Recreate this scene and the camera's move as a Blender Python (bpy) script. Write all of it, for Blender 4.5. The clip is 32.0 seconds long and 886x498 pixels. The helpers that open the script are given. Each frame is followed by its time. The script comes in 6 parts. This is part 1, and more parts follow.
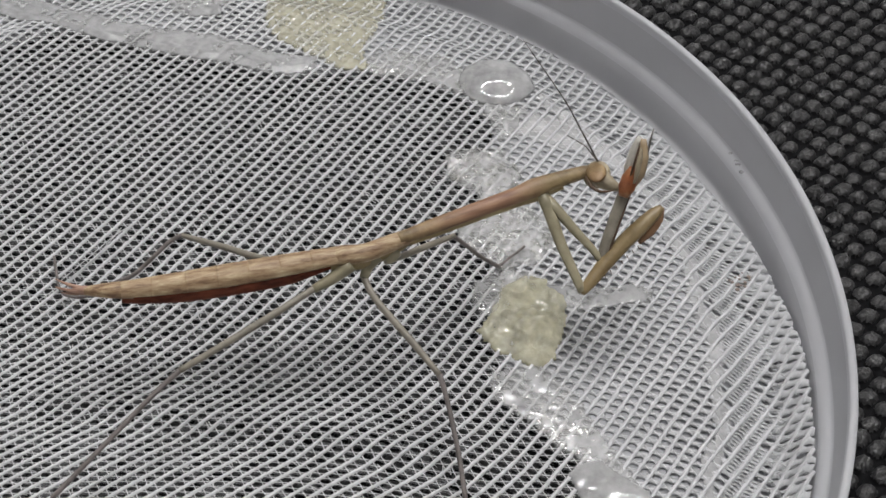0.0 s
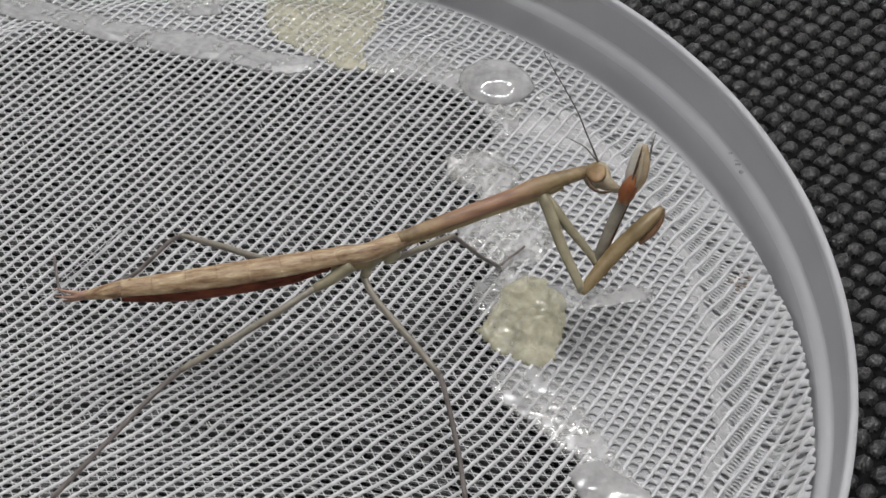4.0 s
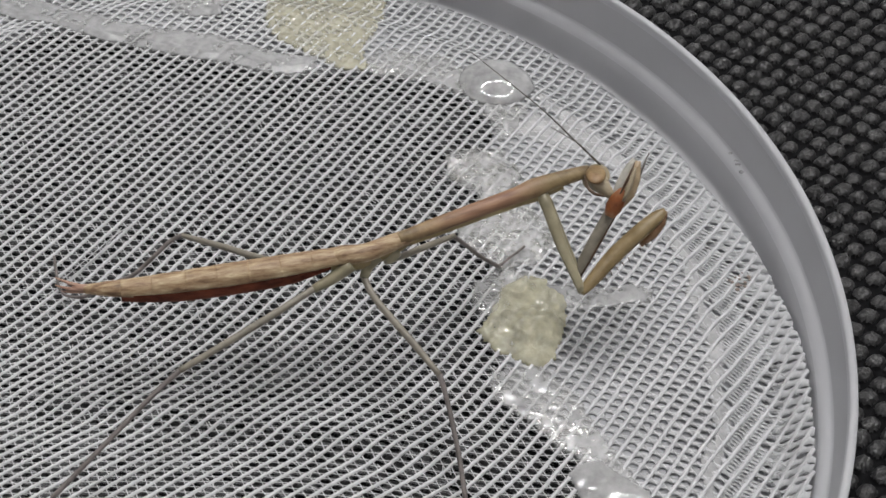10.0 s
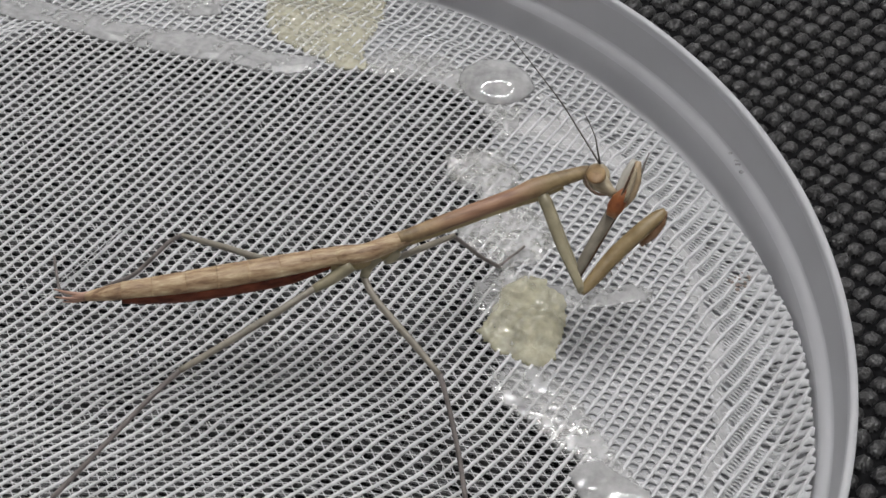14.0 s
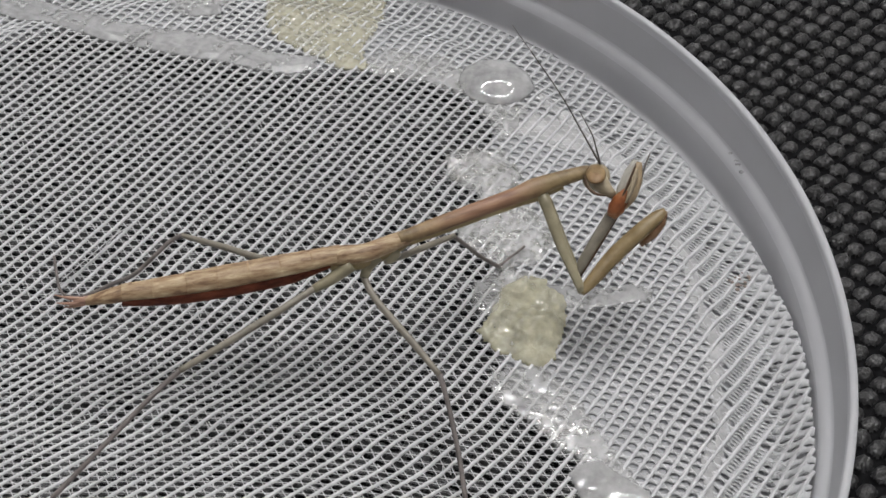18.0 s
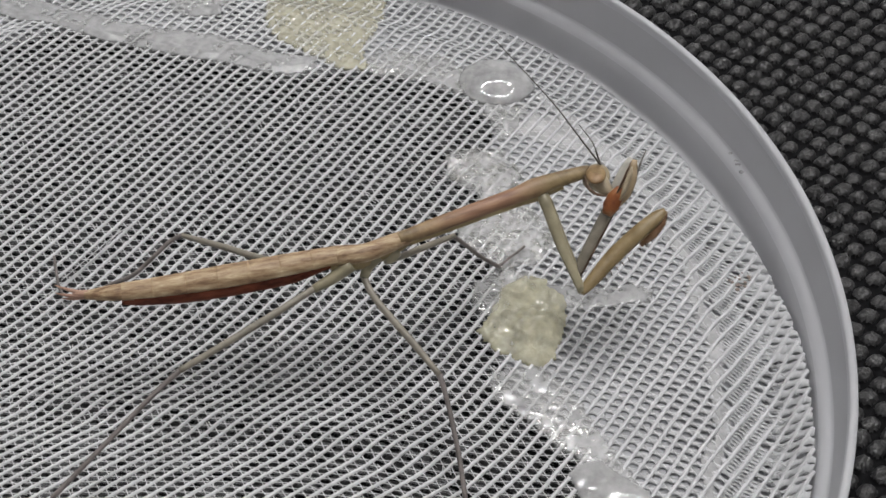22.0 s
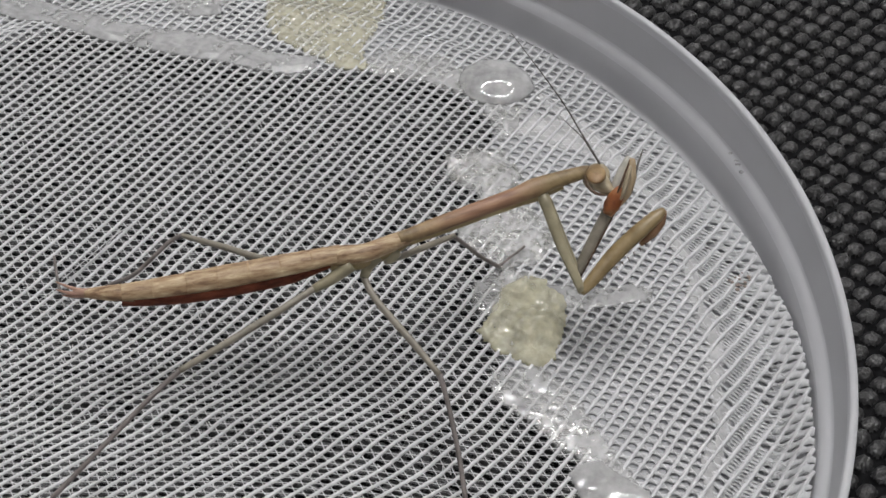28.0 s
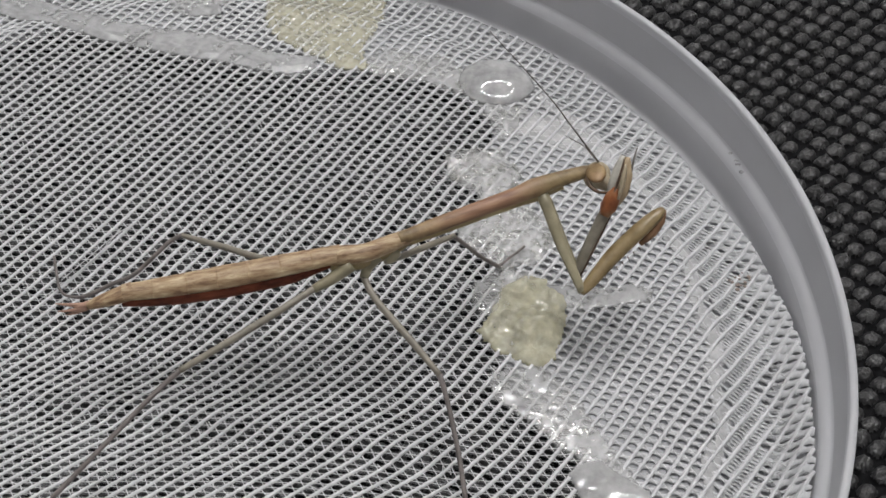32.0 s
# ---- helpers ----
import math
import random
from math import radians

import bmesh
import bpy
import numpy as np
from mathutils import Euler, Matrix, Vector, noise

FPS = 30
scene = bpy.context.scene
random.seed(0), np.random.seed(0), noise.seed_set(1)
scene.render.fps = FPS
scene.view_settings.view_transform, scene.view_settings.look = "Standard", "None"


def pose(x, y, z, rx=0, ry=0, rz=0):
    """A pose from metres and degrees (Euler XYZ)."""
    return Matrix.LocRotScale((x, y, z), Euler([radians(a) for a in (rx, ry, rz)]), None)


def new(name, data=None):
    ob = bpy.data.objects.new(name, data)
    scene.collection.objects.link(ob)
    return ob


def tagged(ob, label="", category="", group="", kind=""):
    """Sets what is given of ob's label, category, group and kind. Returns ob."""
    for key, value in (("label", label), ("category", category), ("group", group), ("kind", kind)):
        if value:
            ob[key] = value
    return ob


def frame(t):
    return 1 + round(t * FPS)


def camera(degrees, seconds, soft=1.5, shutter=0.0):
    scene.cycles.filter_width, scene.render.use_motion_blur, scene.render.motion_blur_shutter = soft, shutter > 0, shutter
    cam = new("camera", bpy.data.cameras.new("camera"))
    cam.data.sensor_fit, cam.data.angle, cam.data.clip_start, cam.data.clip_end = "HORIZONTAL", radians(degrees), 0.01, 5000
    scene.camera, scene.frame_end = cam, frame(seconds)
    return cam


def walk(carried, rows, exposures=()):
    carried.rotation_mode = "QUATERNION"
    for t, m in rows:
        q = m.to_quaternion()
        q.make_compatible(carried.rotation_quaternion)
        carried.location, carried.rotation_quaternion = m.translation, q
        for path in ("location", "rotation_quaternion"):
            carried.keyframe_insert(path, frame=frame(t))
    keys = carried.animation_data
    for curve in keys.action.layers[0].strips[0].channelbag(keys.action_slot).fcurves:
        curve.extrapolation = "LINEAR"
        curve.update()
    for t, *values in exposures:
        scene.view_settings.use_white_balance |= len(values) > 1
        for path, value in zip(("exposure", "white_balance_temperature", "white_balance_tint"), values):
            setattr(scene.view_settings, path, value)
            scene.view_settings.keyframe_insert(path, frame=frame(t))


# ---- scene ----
from mathutils import Quaternion

cam = camera(30, 32.0, soft=1.5)
EYE = pose(0.02016, -0.09671, 0.12466, 42, -2, 0)
walk(cam, [(0.0, EYE), (32.0, EYE)])

# ---- light: a glowing ring lamp in a pale room (built below), everything else is bounce ----
scene.view_settings.exposure = 0.0
world = bpy.data.worlds.new("room_air")
world.use_nodes = True
world.node_tree.nodes["Background"].inputs[0].default_value = (0.9, 0.95, 1.0, 1)
world.node_tree.nodes["Background"].inputs[1].default_value = 0.05
scene.world = world
LAMP_GLOW = 59.5
LAMP_AT, LAMP_RING, LAMP_TUBE = (80, 340, 1000), 225, 15
MM = 0.001


# ---- materials ----
def material(name):
    m = bpy.data.materials.new(name)
    m.use_nodes = True
    nt = m.node_tree
    return m, nt, nt.nodes["Principled BSDF"]


def node(nt, kind, **sockets):
    n = nt.nodes.new(kind)
    for key, value in sockets.items():
        n.inputs[key].default_value = value
    return n


def coords(nt, scale=(1, 1, 1), lie=0.0):
    """Object coordinates, turned so that x runs along a part that lies askew by some degrees, then scaled."""
    tc = nt.nodes.new("ShaderNodeTexCoord")
    rot = nt.nodes.new("ShaderNodeMapping")
    rot.inputs["Rotation"].default_value = (0, 0, -radians(lie))
    mp = nt.nodes.new("ShaderNodeMapping")
    mp.inputs["Scale"].default_value = scale
    nt.links.new(tc.outputs["Object"], rot.inputs["Vector"])
    nt.links.new(rot.outputs["Vector"], mp.inputs["Vector"])
    return mp.outputs["Vector"]


def noise_at(nt, vec, scale, detail=4.0, rough=0.6):
    n = node(nt, "ShaderNodeTexNoise", Scale=scale, Detail=detail, Roughness=rough)
    nt.links.new(vec, n.inputs["Vector"])
    return n.outputs["Fac"]


def ramp(nt, fac, stops):
    r = nt.nodes.new("ShaderNodeValToRGB")
    while len(r.color_ramp.elements) < len(stops):
        r.color_ramp.elements.new(0.5)
    for e, (p, c) in zip(r.color_ramp.elements, stops):
        e.position, e.color = p, (*c, 1)
    nt.links.new(fac, r.inputs["Fac"])
    return r.outputs["Color"]


def bump(nt, fac, bsdf, strength, distance):
    b = node(nt, "ShaderNodeBump", Strength=strength, Distance=distance)
    nt.links.new(fac, b.inputs["Height"])
    nt.links.new(b.outputs["Normal"], bsdf.inputs["Normal"])
    return b


def mottled(name, stops, scale, rough=0.5, stretch=(1, 1, 1), bump_scale=None, bump_d=0.00005, strength=0.5, fine=None, spec=0.5, lie=0.0):
    """Two scales of noise through a ramp, with a fine relief."""
    m, nt, b = material(name)
    v = coords(nt, stretch, lie)
    fac = noise_at(nt, v, scale)
    if fine:
        mix = node(nt, "ShaderNodeMix", Factor=0.4)
        nt.links.new(fac, mix.inputs["A"])
        nt.links.new(noise_at(nt, v, fine), mix.inputs["B"])
        fac = mix.outputs["Result"]
    nt.links.new(ramp(nt, fac, stops), b.inputs["Base Color"])
    b.inputs["Roughness"].default_value = rough
    b.inputs["Specular IOR Level"].default_value = spec
    if bump_scale:
        bump(nt, noise_at(nt, v, bump_scale, 3), b, strength, bump_d)
    return m


def lid_plastic(name, clear, through_part, pale):
    """Milky polypropylene: part diffuse, part light let through."""
    m, nt, b = material(name)
    v = coords(nt)
    nt.links.new(ramp(nt, noise_at(nt, v, 90, 5), [(0.3, (0.635 * pale, 0.638 * pale, 0.665 * pale)), (0.7, (0.715 * pale, 0.718 * pale, 0.745 * pale))]), b.inputs["Base Color"])
    b.inputs["Roughness"].default_value = 0.38
    bump(nt, noise_at(nt, v, 1500, 3), b, 0.12, 0.0001)
    tr = node(nt, "ShaderNodeBsdfTranslucent", Color=(0.80, 0.81, 0.84, 1))
    mix = node(nt, "ShaderNodeMixShader", Fac=through_part)
    nt.links.new(b.outputs[0], mix.inputs[1])
    nt.links.new(tr.outputs[0], mix.inputs[2])
    thin = node(nt, "ShaderNodeMixShader", Fac=clear)
    nt.links.new(mix.outputs[0], thin.inputs[1])
    nt.links.new(node(nt, "ShaderNodeBsdfTransparent", Color=(0.93, 0.94, 0.97, 1)).outputs[0], thin.inputs[2])
    nt.links.new(thin.outputs[0], nt.nodes["Material Output"].inputs[0])
    return m


def thread(name, colour, through_part, open_part=0.0):
    m, nt, b = material(name)
    v = coords(nt)
    c2 = tuple(min(1.0, c * 1.12) for c in colour)
    nt.links.new(ramp(nt, noise_at(nt, v, 1600, 3), [(0.3, colour), (0.7, c2)]), b.inputs["Base Color"])
    b.inputs["Roughness"].default_value = 0.45
    bump(nt, noise_at(nt, v, 6000, 2), b, 0.5, 0.00006)
    tr = node(nt, "ShaderNodeBsdfTranslucent", Color=(*c2, 1))
    mix = node(nt, "ShaderNodeMixShader", Fac=through_part)
    nt.links.new(b.outputs[0], mix.inputs[1])
    nt.links.new(tr.outputs[0], mix.inputs[2])
    gaps = node(nt, "ShaderNodeMixShader", Fac=open_part)
    nt.links.new(mix.outputs[0], gaps.inputs[1])
    nt.links.new(nt.nodes.new("ShaderNodeBsdfTransparent").outputs[0], gaps.inputs[2])
    nt.links.new(gaps.outputs[0], nt.nodes["Material Output"].inputs[0])
    return m


def glue(name, colour, milk, rough, relief=0.00012, relief_scale=900, ior=1.5):
    """Set hot glue: clear with some milkiness, and a glossy skin."""
    m, nt, b = material(name)
    v = coords(nt)
    c2 = tuple(c * 0.85 for c in colour)
    nt.links.new(ramp(nt, noise_at(nt, v, 350, 4), [(0.35, c2), (0.65, colour)]), b.inputs["Base Color"])
    b.inputs["Roughness"].default_value = 0.5
    b.inputs["Specular IOR Level"].default_value = 0.0
    bm = bump(nt, noise_at(nt, v, relief_scale, 3), b, 0.7, relief)
    tl = node(nt, "ShaderNodeBsdfTranslucent", Color=(*colour, 1))
    body = node(nt, "ShaderNodeMixShader", Fac=0.35)
    nt.links.new(b.outputs[0], body.inputs[1])
    nt.links.new(tl.outputs[0], body.inputs[2])
    tr = node(nt, "ShaderNodeBsdfTransparent", Color=(0.97, 0.97, 0.96, 1))
    mix = nt.nodes.new("ShaderNodeMixShader")
    amount = node(nt, "ShaderNodeMapRange")
    amount.inputs["From Min"].default_value, amount.inputs["From Max"].default_value = 0.3, 0.7
    amount.inputs["To Min"].default_value, amount.inputs["To Max"].default_value = milk * 0.6, min(1.0, milk * 1.4)
    nt.links.new(noise_at(nt, v, 500, 4), amount.inputs["Value"])
    nt.links.new(amount.outputs["Result"], mix.inputs[0])
    nt.links.new(tr.outputs[0], mix.inputs[1])
    nt.links.new(body.outputs[0], mix.inputs[2])
    gl = node(nt, "ShaderNodeBsdfGlossy", Roughness=rough)
    nt.links.new(bm.outputs["Normal"], gl.inputs["Normal"])
    facing = node(nt, "ShaderNodeLayerWeight", Blend=0.5)
    nt.links.new(bm.outputs["Normal"], facing.inputs["Normal"])
    power = nt.nodes.new("ShaderNodeMath")
    power.operation = 'POWER'
    power.inputs[1].default_value = 4.0
    nt.links.new(facing.outputs["Facing"], power.inputs[0])
    fr = nt.nodes.new("ShaderNodeMapRange")
    fr.inputs["To Min"].default_value, fr.inputs["To Max"].default_value = ((ior - 1) / (ior + 1)) ** 2, 0.8
    nt.links.new(power.outputs[0], fr.inputs["Value"])
    skin = nt.nodes.new("ShaderNodeMixShader")
    nt.links.new(fr.outputs[0], skin.inputs[0])
    nt.links.new(mix.outputs[0], skin.inputs[1])
    nt.links.new(gl.outputs[0], skin.inputs[2])
    nt.links.new(skin.outputs[0], nt.nodes["Material Output"].inputs[0])
    return m


PLASTIC = lid_plastic("milky_plastic", 0.30, 0.28, 1.0)
THIN_PLASTIC = lid_plastic("thin_milky_plastic", 0.22, 0.2, 0.9)
THICK_PLASTIC = lid_plastic("thick_milky_plastic", 0.08, 0.3, 0.9)
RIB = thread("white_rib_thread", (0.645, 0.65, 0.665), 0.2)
# same thread over the panel: opaque and paler, the panel's bounce put into its tone
PANEL_LIT_RUNG = thread("panel_lit_cross_thread", (0.55, 0.555, 0.57), 0.2)
# same thread over the opening: semi-open weave, shade between the ribs in its darker tone
SHADED_RUNG = thread("shaded_cross_thread", (0.46, 0.46, 0.475), 0.3, 0.62)
FIBRE = thread("fine_white_fibre", (0.78, 0.78, 0.79), 0.3)
CLEAR = glue("clear_hot_glue", (0.87, 0.87, 0.88), 0.30, 0.07, 0.0003, 500, 1.7)
MILKY = glue("milky_hot_glue", (0.75, 0.75, 0.76), 0.37, 0.2, 0.00006, 260, 1.45)
THIN_GLUE = glue("thin_clear_glue", (0.84, 0.84, 0.85), 0.27, 0.08, 0.00010, 420, 1.55)
DROP = glue("milky_glue_drop", (0.62, 0.62, 0.625), 0.68, 0.03, 0.00001, 250, 1.5)
YELLOW = glue("yellowed_glue", (0.90, 0.86, 0.63), 0.34, 0.10, 0.00016, 600, 1.55)
YELLOW_LUMP = glue("thick_yellowed_glue", (0.92, 0.88, 0.64), 0.5, 0.06, 0.00016, 300, 1.6)
FILM = glue("thin_glue_film", (0.82, 0.82, 0.83), 0.55, 0.4, 0.00002, 300, 1.12)
BUBBLE = glue("glue_bubble", (0.85, 0.85, 0.85), 0.03, 0.06, 0.00001, 900, 1.75)
FABRIC = mottled("black_vinyl_nub", [(0.3, (0.014, 0.014, 0.0145)), (0.7, (0.050, 0.050, 0.052))], 700, 0.30, bump_scale=2000, bump_d=0.0004, strength=0.8, fine=2500, spec=0.55)
CLOTH = mottled("black_matte_cloth", [(0.3, (0.005, 0.005, 0.0055)), (0.7, (0.013, 0.013, 0.014))], 900, 0.9, bump_scale=2500, spec=0.03)
WALL = mottled("pale_wall_paint", [(0.3, (0.70, 0.695, 0.69)), (0.7, (0.76, 0.755, 0.75))], 6, 0.8)
CEIL = mottled("white_ceiling_paint", [(0.3, (0.82, 0.82, 0.81)), (0.7, (0.86, 0.86, 0.85))], 6, 0.8)
LAMP, _nt, _b = material("glowing_tube")
_b.inputs["Base Color"].default_value = (0.85, 0.85, 0.84, 1)
_b.inputs["Emission Color"].default_value = (1.0, 0.985, 0.98, 1)
_b.inputs["Emission Strength"].default_value = LAMP_GLOW
ARM = mottled("grey_lamp_arm", [(0.3, (0.3, 0.3, 0.31)), (0.7, (0.36, 0.36, 0.37))], 60, 0.4)
TAN = mottled("tan_cuticle", [(0.38, (0.17, 0.095, 0.05)), (0.47, (0.31, 0.205, 0.115)), (0.55, (0.41, 0.30, 0.18)), (0.66, (0.60, 0.49, 0.32))], 2300, 0.5, (0.2, 1, 1), 1500, 0.00016, 0.8, 1500, lie=11)
TIP = mottled("pinkish_cuticle", [(0.3, (0.30, 0.17, 0.12)), (0.7, (0.50, 0.32, 0.24))], 600, 0.45, bump_scale=2000)
BELLY = mottled("dark_red_belly", [(0.35, (0.07, 0.016, 0.008)), (0.65, (0.20, 0.055, 0.028))], 1500, 0.5, (0.3, 1, 1), 1500, spec=0.2, lie=10)
NECK = mottled("brown_pink_pronotum", [(0.38, (0.19, 0.095, 0.055)), (0.5, (0.325, 0.185, 0.11)), (0.62, (0.41, 0.265, 0.165))], 1100, 0.5, (0.1, 1, 1), 1800, 0.00006, 0.5, 1600, lie=26)
OLIVE = mottled("olive_cuticle", [(0.3, (0.24, 0.18, 0.08)), (0.7, (0.38, 0.30, 0.15))], 500, 0.4, (0.5, 1, 1), 1800)
PALE = mottled("pale_green_coxa", [(0.3, (0.225, 0.20, 0.13)), (0.7, (0.34, 0.305, 0.205))], 500, 0.38, bump_scale=1800)
SHANK = mottled("grey_brown_leg", [(0.3, (0.165, 0.148, 0.118)), (0.7, (0.28, 0.252, 0.205))], 700, 0.42, bump_scale=2000)
SHIN = mottled("purple_grey_shin", [(0.3, (0.11, 0.095, 0.09)), (0.7, (0.20, 0.175, 0.165))], 700, 0.45, bump_scale=2000)
AMBER = mottled("amber_femur", [(0.3, (0.18, 0.125, 0.055)), (0.7, (0.30, 0.225, 0.115))], 600, 0.35, bump_scale=1800)
GREY = mottled("grey_white_lobe", [(0.3, (0.36, 0.345, 0.31)), (0.7, (0.50, 0.48, 0.43))], 700, 0.35, bump_scale=1800)
BUFF = mottled("buff_tibia", [(0.3, (0.30, 0.22, 0.13)), (0.7, (0.44, 0.34, 0.22))], 700, 0.35, (0.5, 1, 1), bump_scale=1800)
RUST = mottled("rust_red_patch", [(0.32, (0.14, 0.028, 0.008)), (0.55, (0.26, 0.085, 0.026)), (0.7, (0.33, 0.17, 0.08))], 700, 0.3, bump_scale=1800)
FACE = mottled("pale_face", [(0.3, (0.27, 0.22, 0.145)), (0.7, (0.44, 0.375, 0.27))], 900, 0.35, bump_scale=1800)
EYE_MAT = mottled("amber_compound_eye", [(0.35, (0.21, 0.135, 0.06)), (0.65, (0.34, 0.235, 0.12))], 1400, 0.5, bump_scale=5000, bump_d=0.00002)
CHESTNUT = mottled("reddish_brown_tibia", [(0.3, (0.17, 0.085, 0.04)), (0.7, (0.30, 0.17, 0.09))], 700, 0.4, bump_scale=1800)
RING = mottled("brown_eye_oval", [(0.35, (0.22, 0.13, 0.06)), (0.65, (0.33, 0.21, 0.11))], 1400, 0.5, bump_scale=5000, bump_d=0.00002)
DARK = mottled("dark_groove", [(0.3, (0.06, 0.035, 0.02)), (0.7, (0.12, 0.07, 0.04))], 800, 0.4)
ANT = mottled("grey_antenna", [(0.3, (0.12, 0.11, 0.10)), (0.7, (0.2, 0.19, 0.17))], 800, 0.5)
STAIN = mottled("brown_stain", [(0.3, (0.24, 0.195, 0.17)), (0.7, (0.34, 0.29, 0.265))], 1500, 0.8, spec=0.1)



def olive_ends(m, stops):
    """The pronotum turns olive between two places along it."""
    nt = m.node_tree
    b = nt.nodes["Principled BSDF"]
    old = b.inputs["Base Color"].links[0].from_socket
    v = coords(nt)
    sep = nt.nodes.new("ShaderNodeSeparateXYZ")
    nt.links.new(v, sep.inputs[0])
    r = nt.nodes.new("ShaderNodeMapRange")
    r.inputs["From Min"].default_value, r.inputs["From Max"].default_value = stops
    nt.links.new(sep.outputs["X"], r.inputs["Value"])
    add = node(nt, "ShaderNodeMix", Factor=0.0)
    add.data_type = 'RGBA'
    nt.links.new(r.outputs["Result"], add.inputs[0])
    nt.links.new(old, add.inputs[6])
    nt.links.new(ramp(nt, noise_at(nt, v, 600), [(0.35, (0.15, 0.098, 0.045)), (0.65, (0.31, 0.23, 0.115))]), add.inputs[7])
    nt.links.new(add.outputs[2], b.inputs["Base Color"])


olive_ends(NECK, (0.0300, 0.0339))
olive_ends(NECK, (0.0262, 0.0208))


# ---- geometry helpers, in millimetres ----
def mesh_object(name, verts, faces, mat, parent=None, origin=(0, 0, 0), smooth=True):
    """One mesh object; verts in millimetres of the world, origin is its pivot."""
    me = bpy.data.meshes.new(name)
    v = (np.asarray(verts, float) - np.asarray(origin, float)) * MM
    me.from_pydata(v.tolist(), [], [tuple(int(i) for i in f) for f in faces])
    me.materials.append(mat)
    if smooth:
        me.polygons.foreach_set("use_smooth", [True] * len(me.polygons))
    me.update()
    ob = new(name, me)
    home = Vector(origin) * MM
    if parent is not None:
        ob.parent = parent
        up, o = parent, Vector()
        while up is not None:
            o += up.location
            up = up.parent
        home = home - o
    ob.location = home
    return ob


def part(name, geo, mat, parent, label="", origin=(0, 0, 0)):
    ob = mesh_object(name, geo[0], geo[1], mat, parent, origin)
    return tagged(ob, label) if label else ob


def smooth_line(points, radii, step):
    """A Catmull-Rom line through points, with radii, sampled about every step."""
    p = np.asarray(points, float)
    r = np.asarray(radii, float)
    p = np.vstack([2 * p[0] - p[1], p, 2 * p[-1] - p[-2]])
    r = np.r_[r[0], r, r[-1]]
    out, rad = [], []
    for i in range(1, len(p) - 2):
        n = max(2, int(np.linalg.norm(p[i + 1] - p[i]) / step))
        for k in range(n):
            t = k / n
            a = -0.5 * t ** 3 + t ** 2 - 0.5 * t
            b = 1.5 * t ** 3 - 2.5 * t ** 2 + 1
            c = -1.5 * t ** 3 + 2 * t ** 2 + 0.5 * t
            d = 0.5 * t ** 3 - 0.5 * t ** 2
            out.append(a * p[i - 1] + b * p[i] + c * p[i + 1] + d * p[i + 2])
            rad.append(r[i] * (1 - t) + r[i + 1] * t)
    out.append(p[-2])
    rad.append(r[-2])
    return np.array(out), np.array(rad)


def sweep(points, radii, sides=10, flat=1.0, up=(0, 0, 1), arc=(0.0, 1.0), thick=0.0, cap=True):
    """A tube along points. flat squeezes it along up; arc keeps a part of the round (a shell of that thickness)."""
    p = np.asarray(points, float)
    n = len(p)
    t = np.gradient(p, axis=0)
    t /= np.linalg.norm(t, axis=1)[:, None] + 1e-9
    side = np.cross(t, np.asarray(up, float))
    side /= np.linalg.norm(side, axis=1)[:, None] + 1e-9
    top = np.cross(side, t)
    whole = arc == (0.0, 1.0)
    m = sides if whole else sides + 1
    ang = 2 * math.pi * (arc[0] + (arc[1] - arc[0]) * np.arange(m) / sides)
    r = np.asarray(radii, float)[:, None, None]

    def ring(rr):
        return p[:, None] + rr * (np.cos(ang)[None, :, None] * side[:, None] + flat * np.sin(ang)[None, :, None] * top[:, None])

    verts = ring(r).reshape(-1, 3)
    faces = []
    cols = m if whole else m - 1
    for i in range(n - 1):
        for j in range(cols):
            k = (j + 1) % m
            faces.append((i * m + j, i * m + k, (i + 1) * m + k, (i + 1) * m + j))
    if whole and cap:
        faces.append(tuple(range(m))[::-1])
        faces.append(tuple((n - 1) * m + j for j in range(m)))
    if not whole:
        inner = ring(np.maximum(r - thick, r * 0.3)).reshape(-1, 3)
        base = len(verts)
        verts = np.vstack([verts, inner])
        for i in range(n - 1):
            for j in range(cols):
                faces.append((base + i * m + j, base + (i + 1) * m + j, base + (i + 1) * m + j + 1, base + i * m + j + 1))
            faces.append((i * m, (i + 1) * m, base + (i + 1) * m, base + i * m))
            faces.append((i * m + m - 1, base + i * m + m - 1, base + (i + 1) * m + m - 1, (i + 1) * m + m - 1))
        for i in (0, n - 1):
            for j in range(cols):
                faces.append((i * m + j, i * m + j + 1, base + i * m + j + 1, base + i * m + j))
    return verts, faces


def limb(points, radii, sides=10, flat=1.0, step=0.5, up=(0, 0, 1)):
    p, r = smooth_line(points, radii, step)
    return sweep(p, r, sides, flat, up)


def ellipsoid(centre, axes, sizes, nu=20, nv=12):
    """Round body with three half sizes along three (unit) axes."""
    c = np.asarray(centre, float)
    a = [np.asarray(x, float) / np.linalg.norm(x) for x in axes]
    verts, faces = [], []
    for i in range(nv + 1):
        th = math.pi * (0.02 + 0.96 * i / nv)
        for j in range(nu):
            ph = 2 * math.pi * j / nu
            verts.append(c + a[0] * sizes[0] * math.cos(th) + a[1] * sizes[1] * math.sin(th) * math.cos(ph) + a[2] * sizes[2] * math.sin(th) * math.sin(ph))
    for i in range(nv):
        for j in range(nu):
            k = (j + 1) % nu
            faces.append((i * nu + j, i * nu + k, (i + 1) * nu + k, (i + 1) * nu + j))
    faces.append(tuple(range(nu))[::-1])
    faces.append(tuple(nv * nu + j for j in range(nu)))
    return np.array(verts), faces


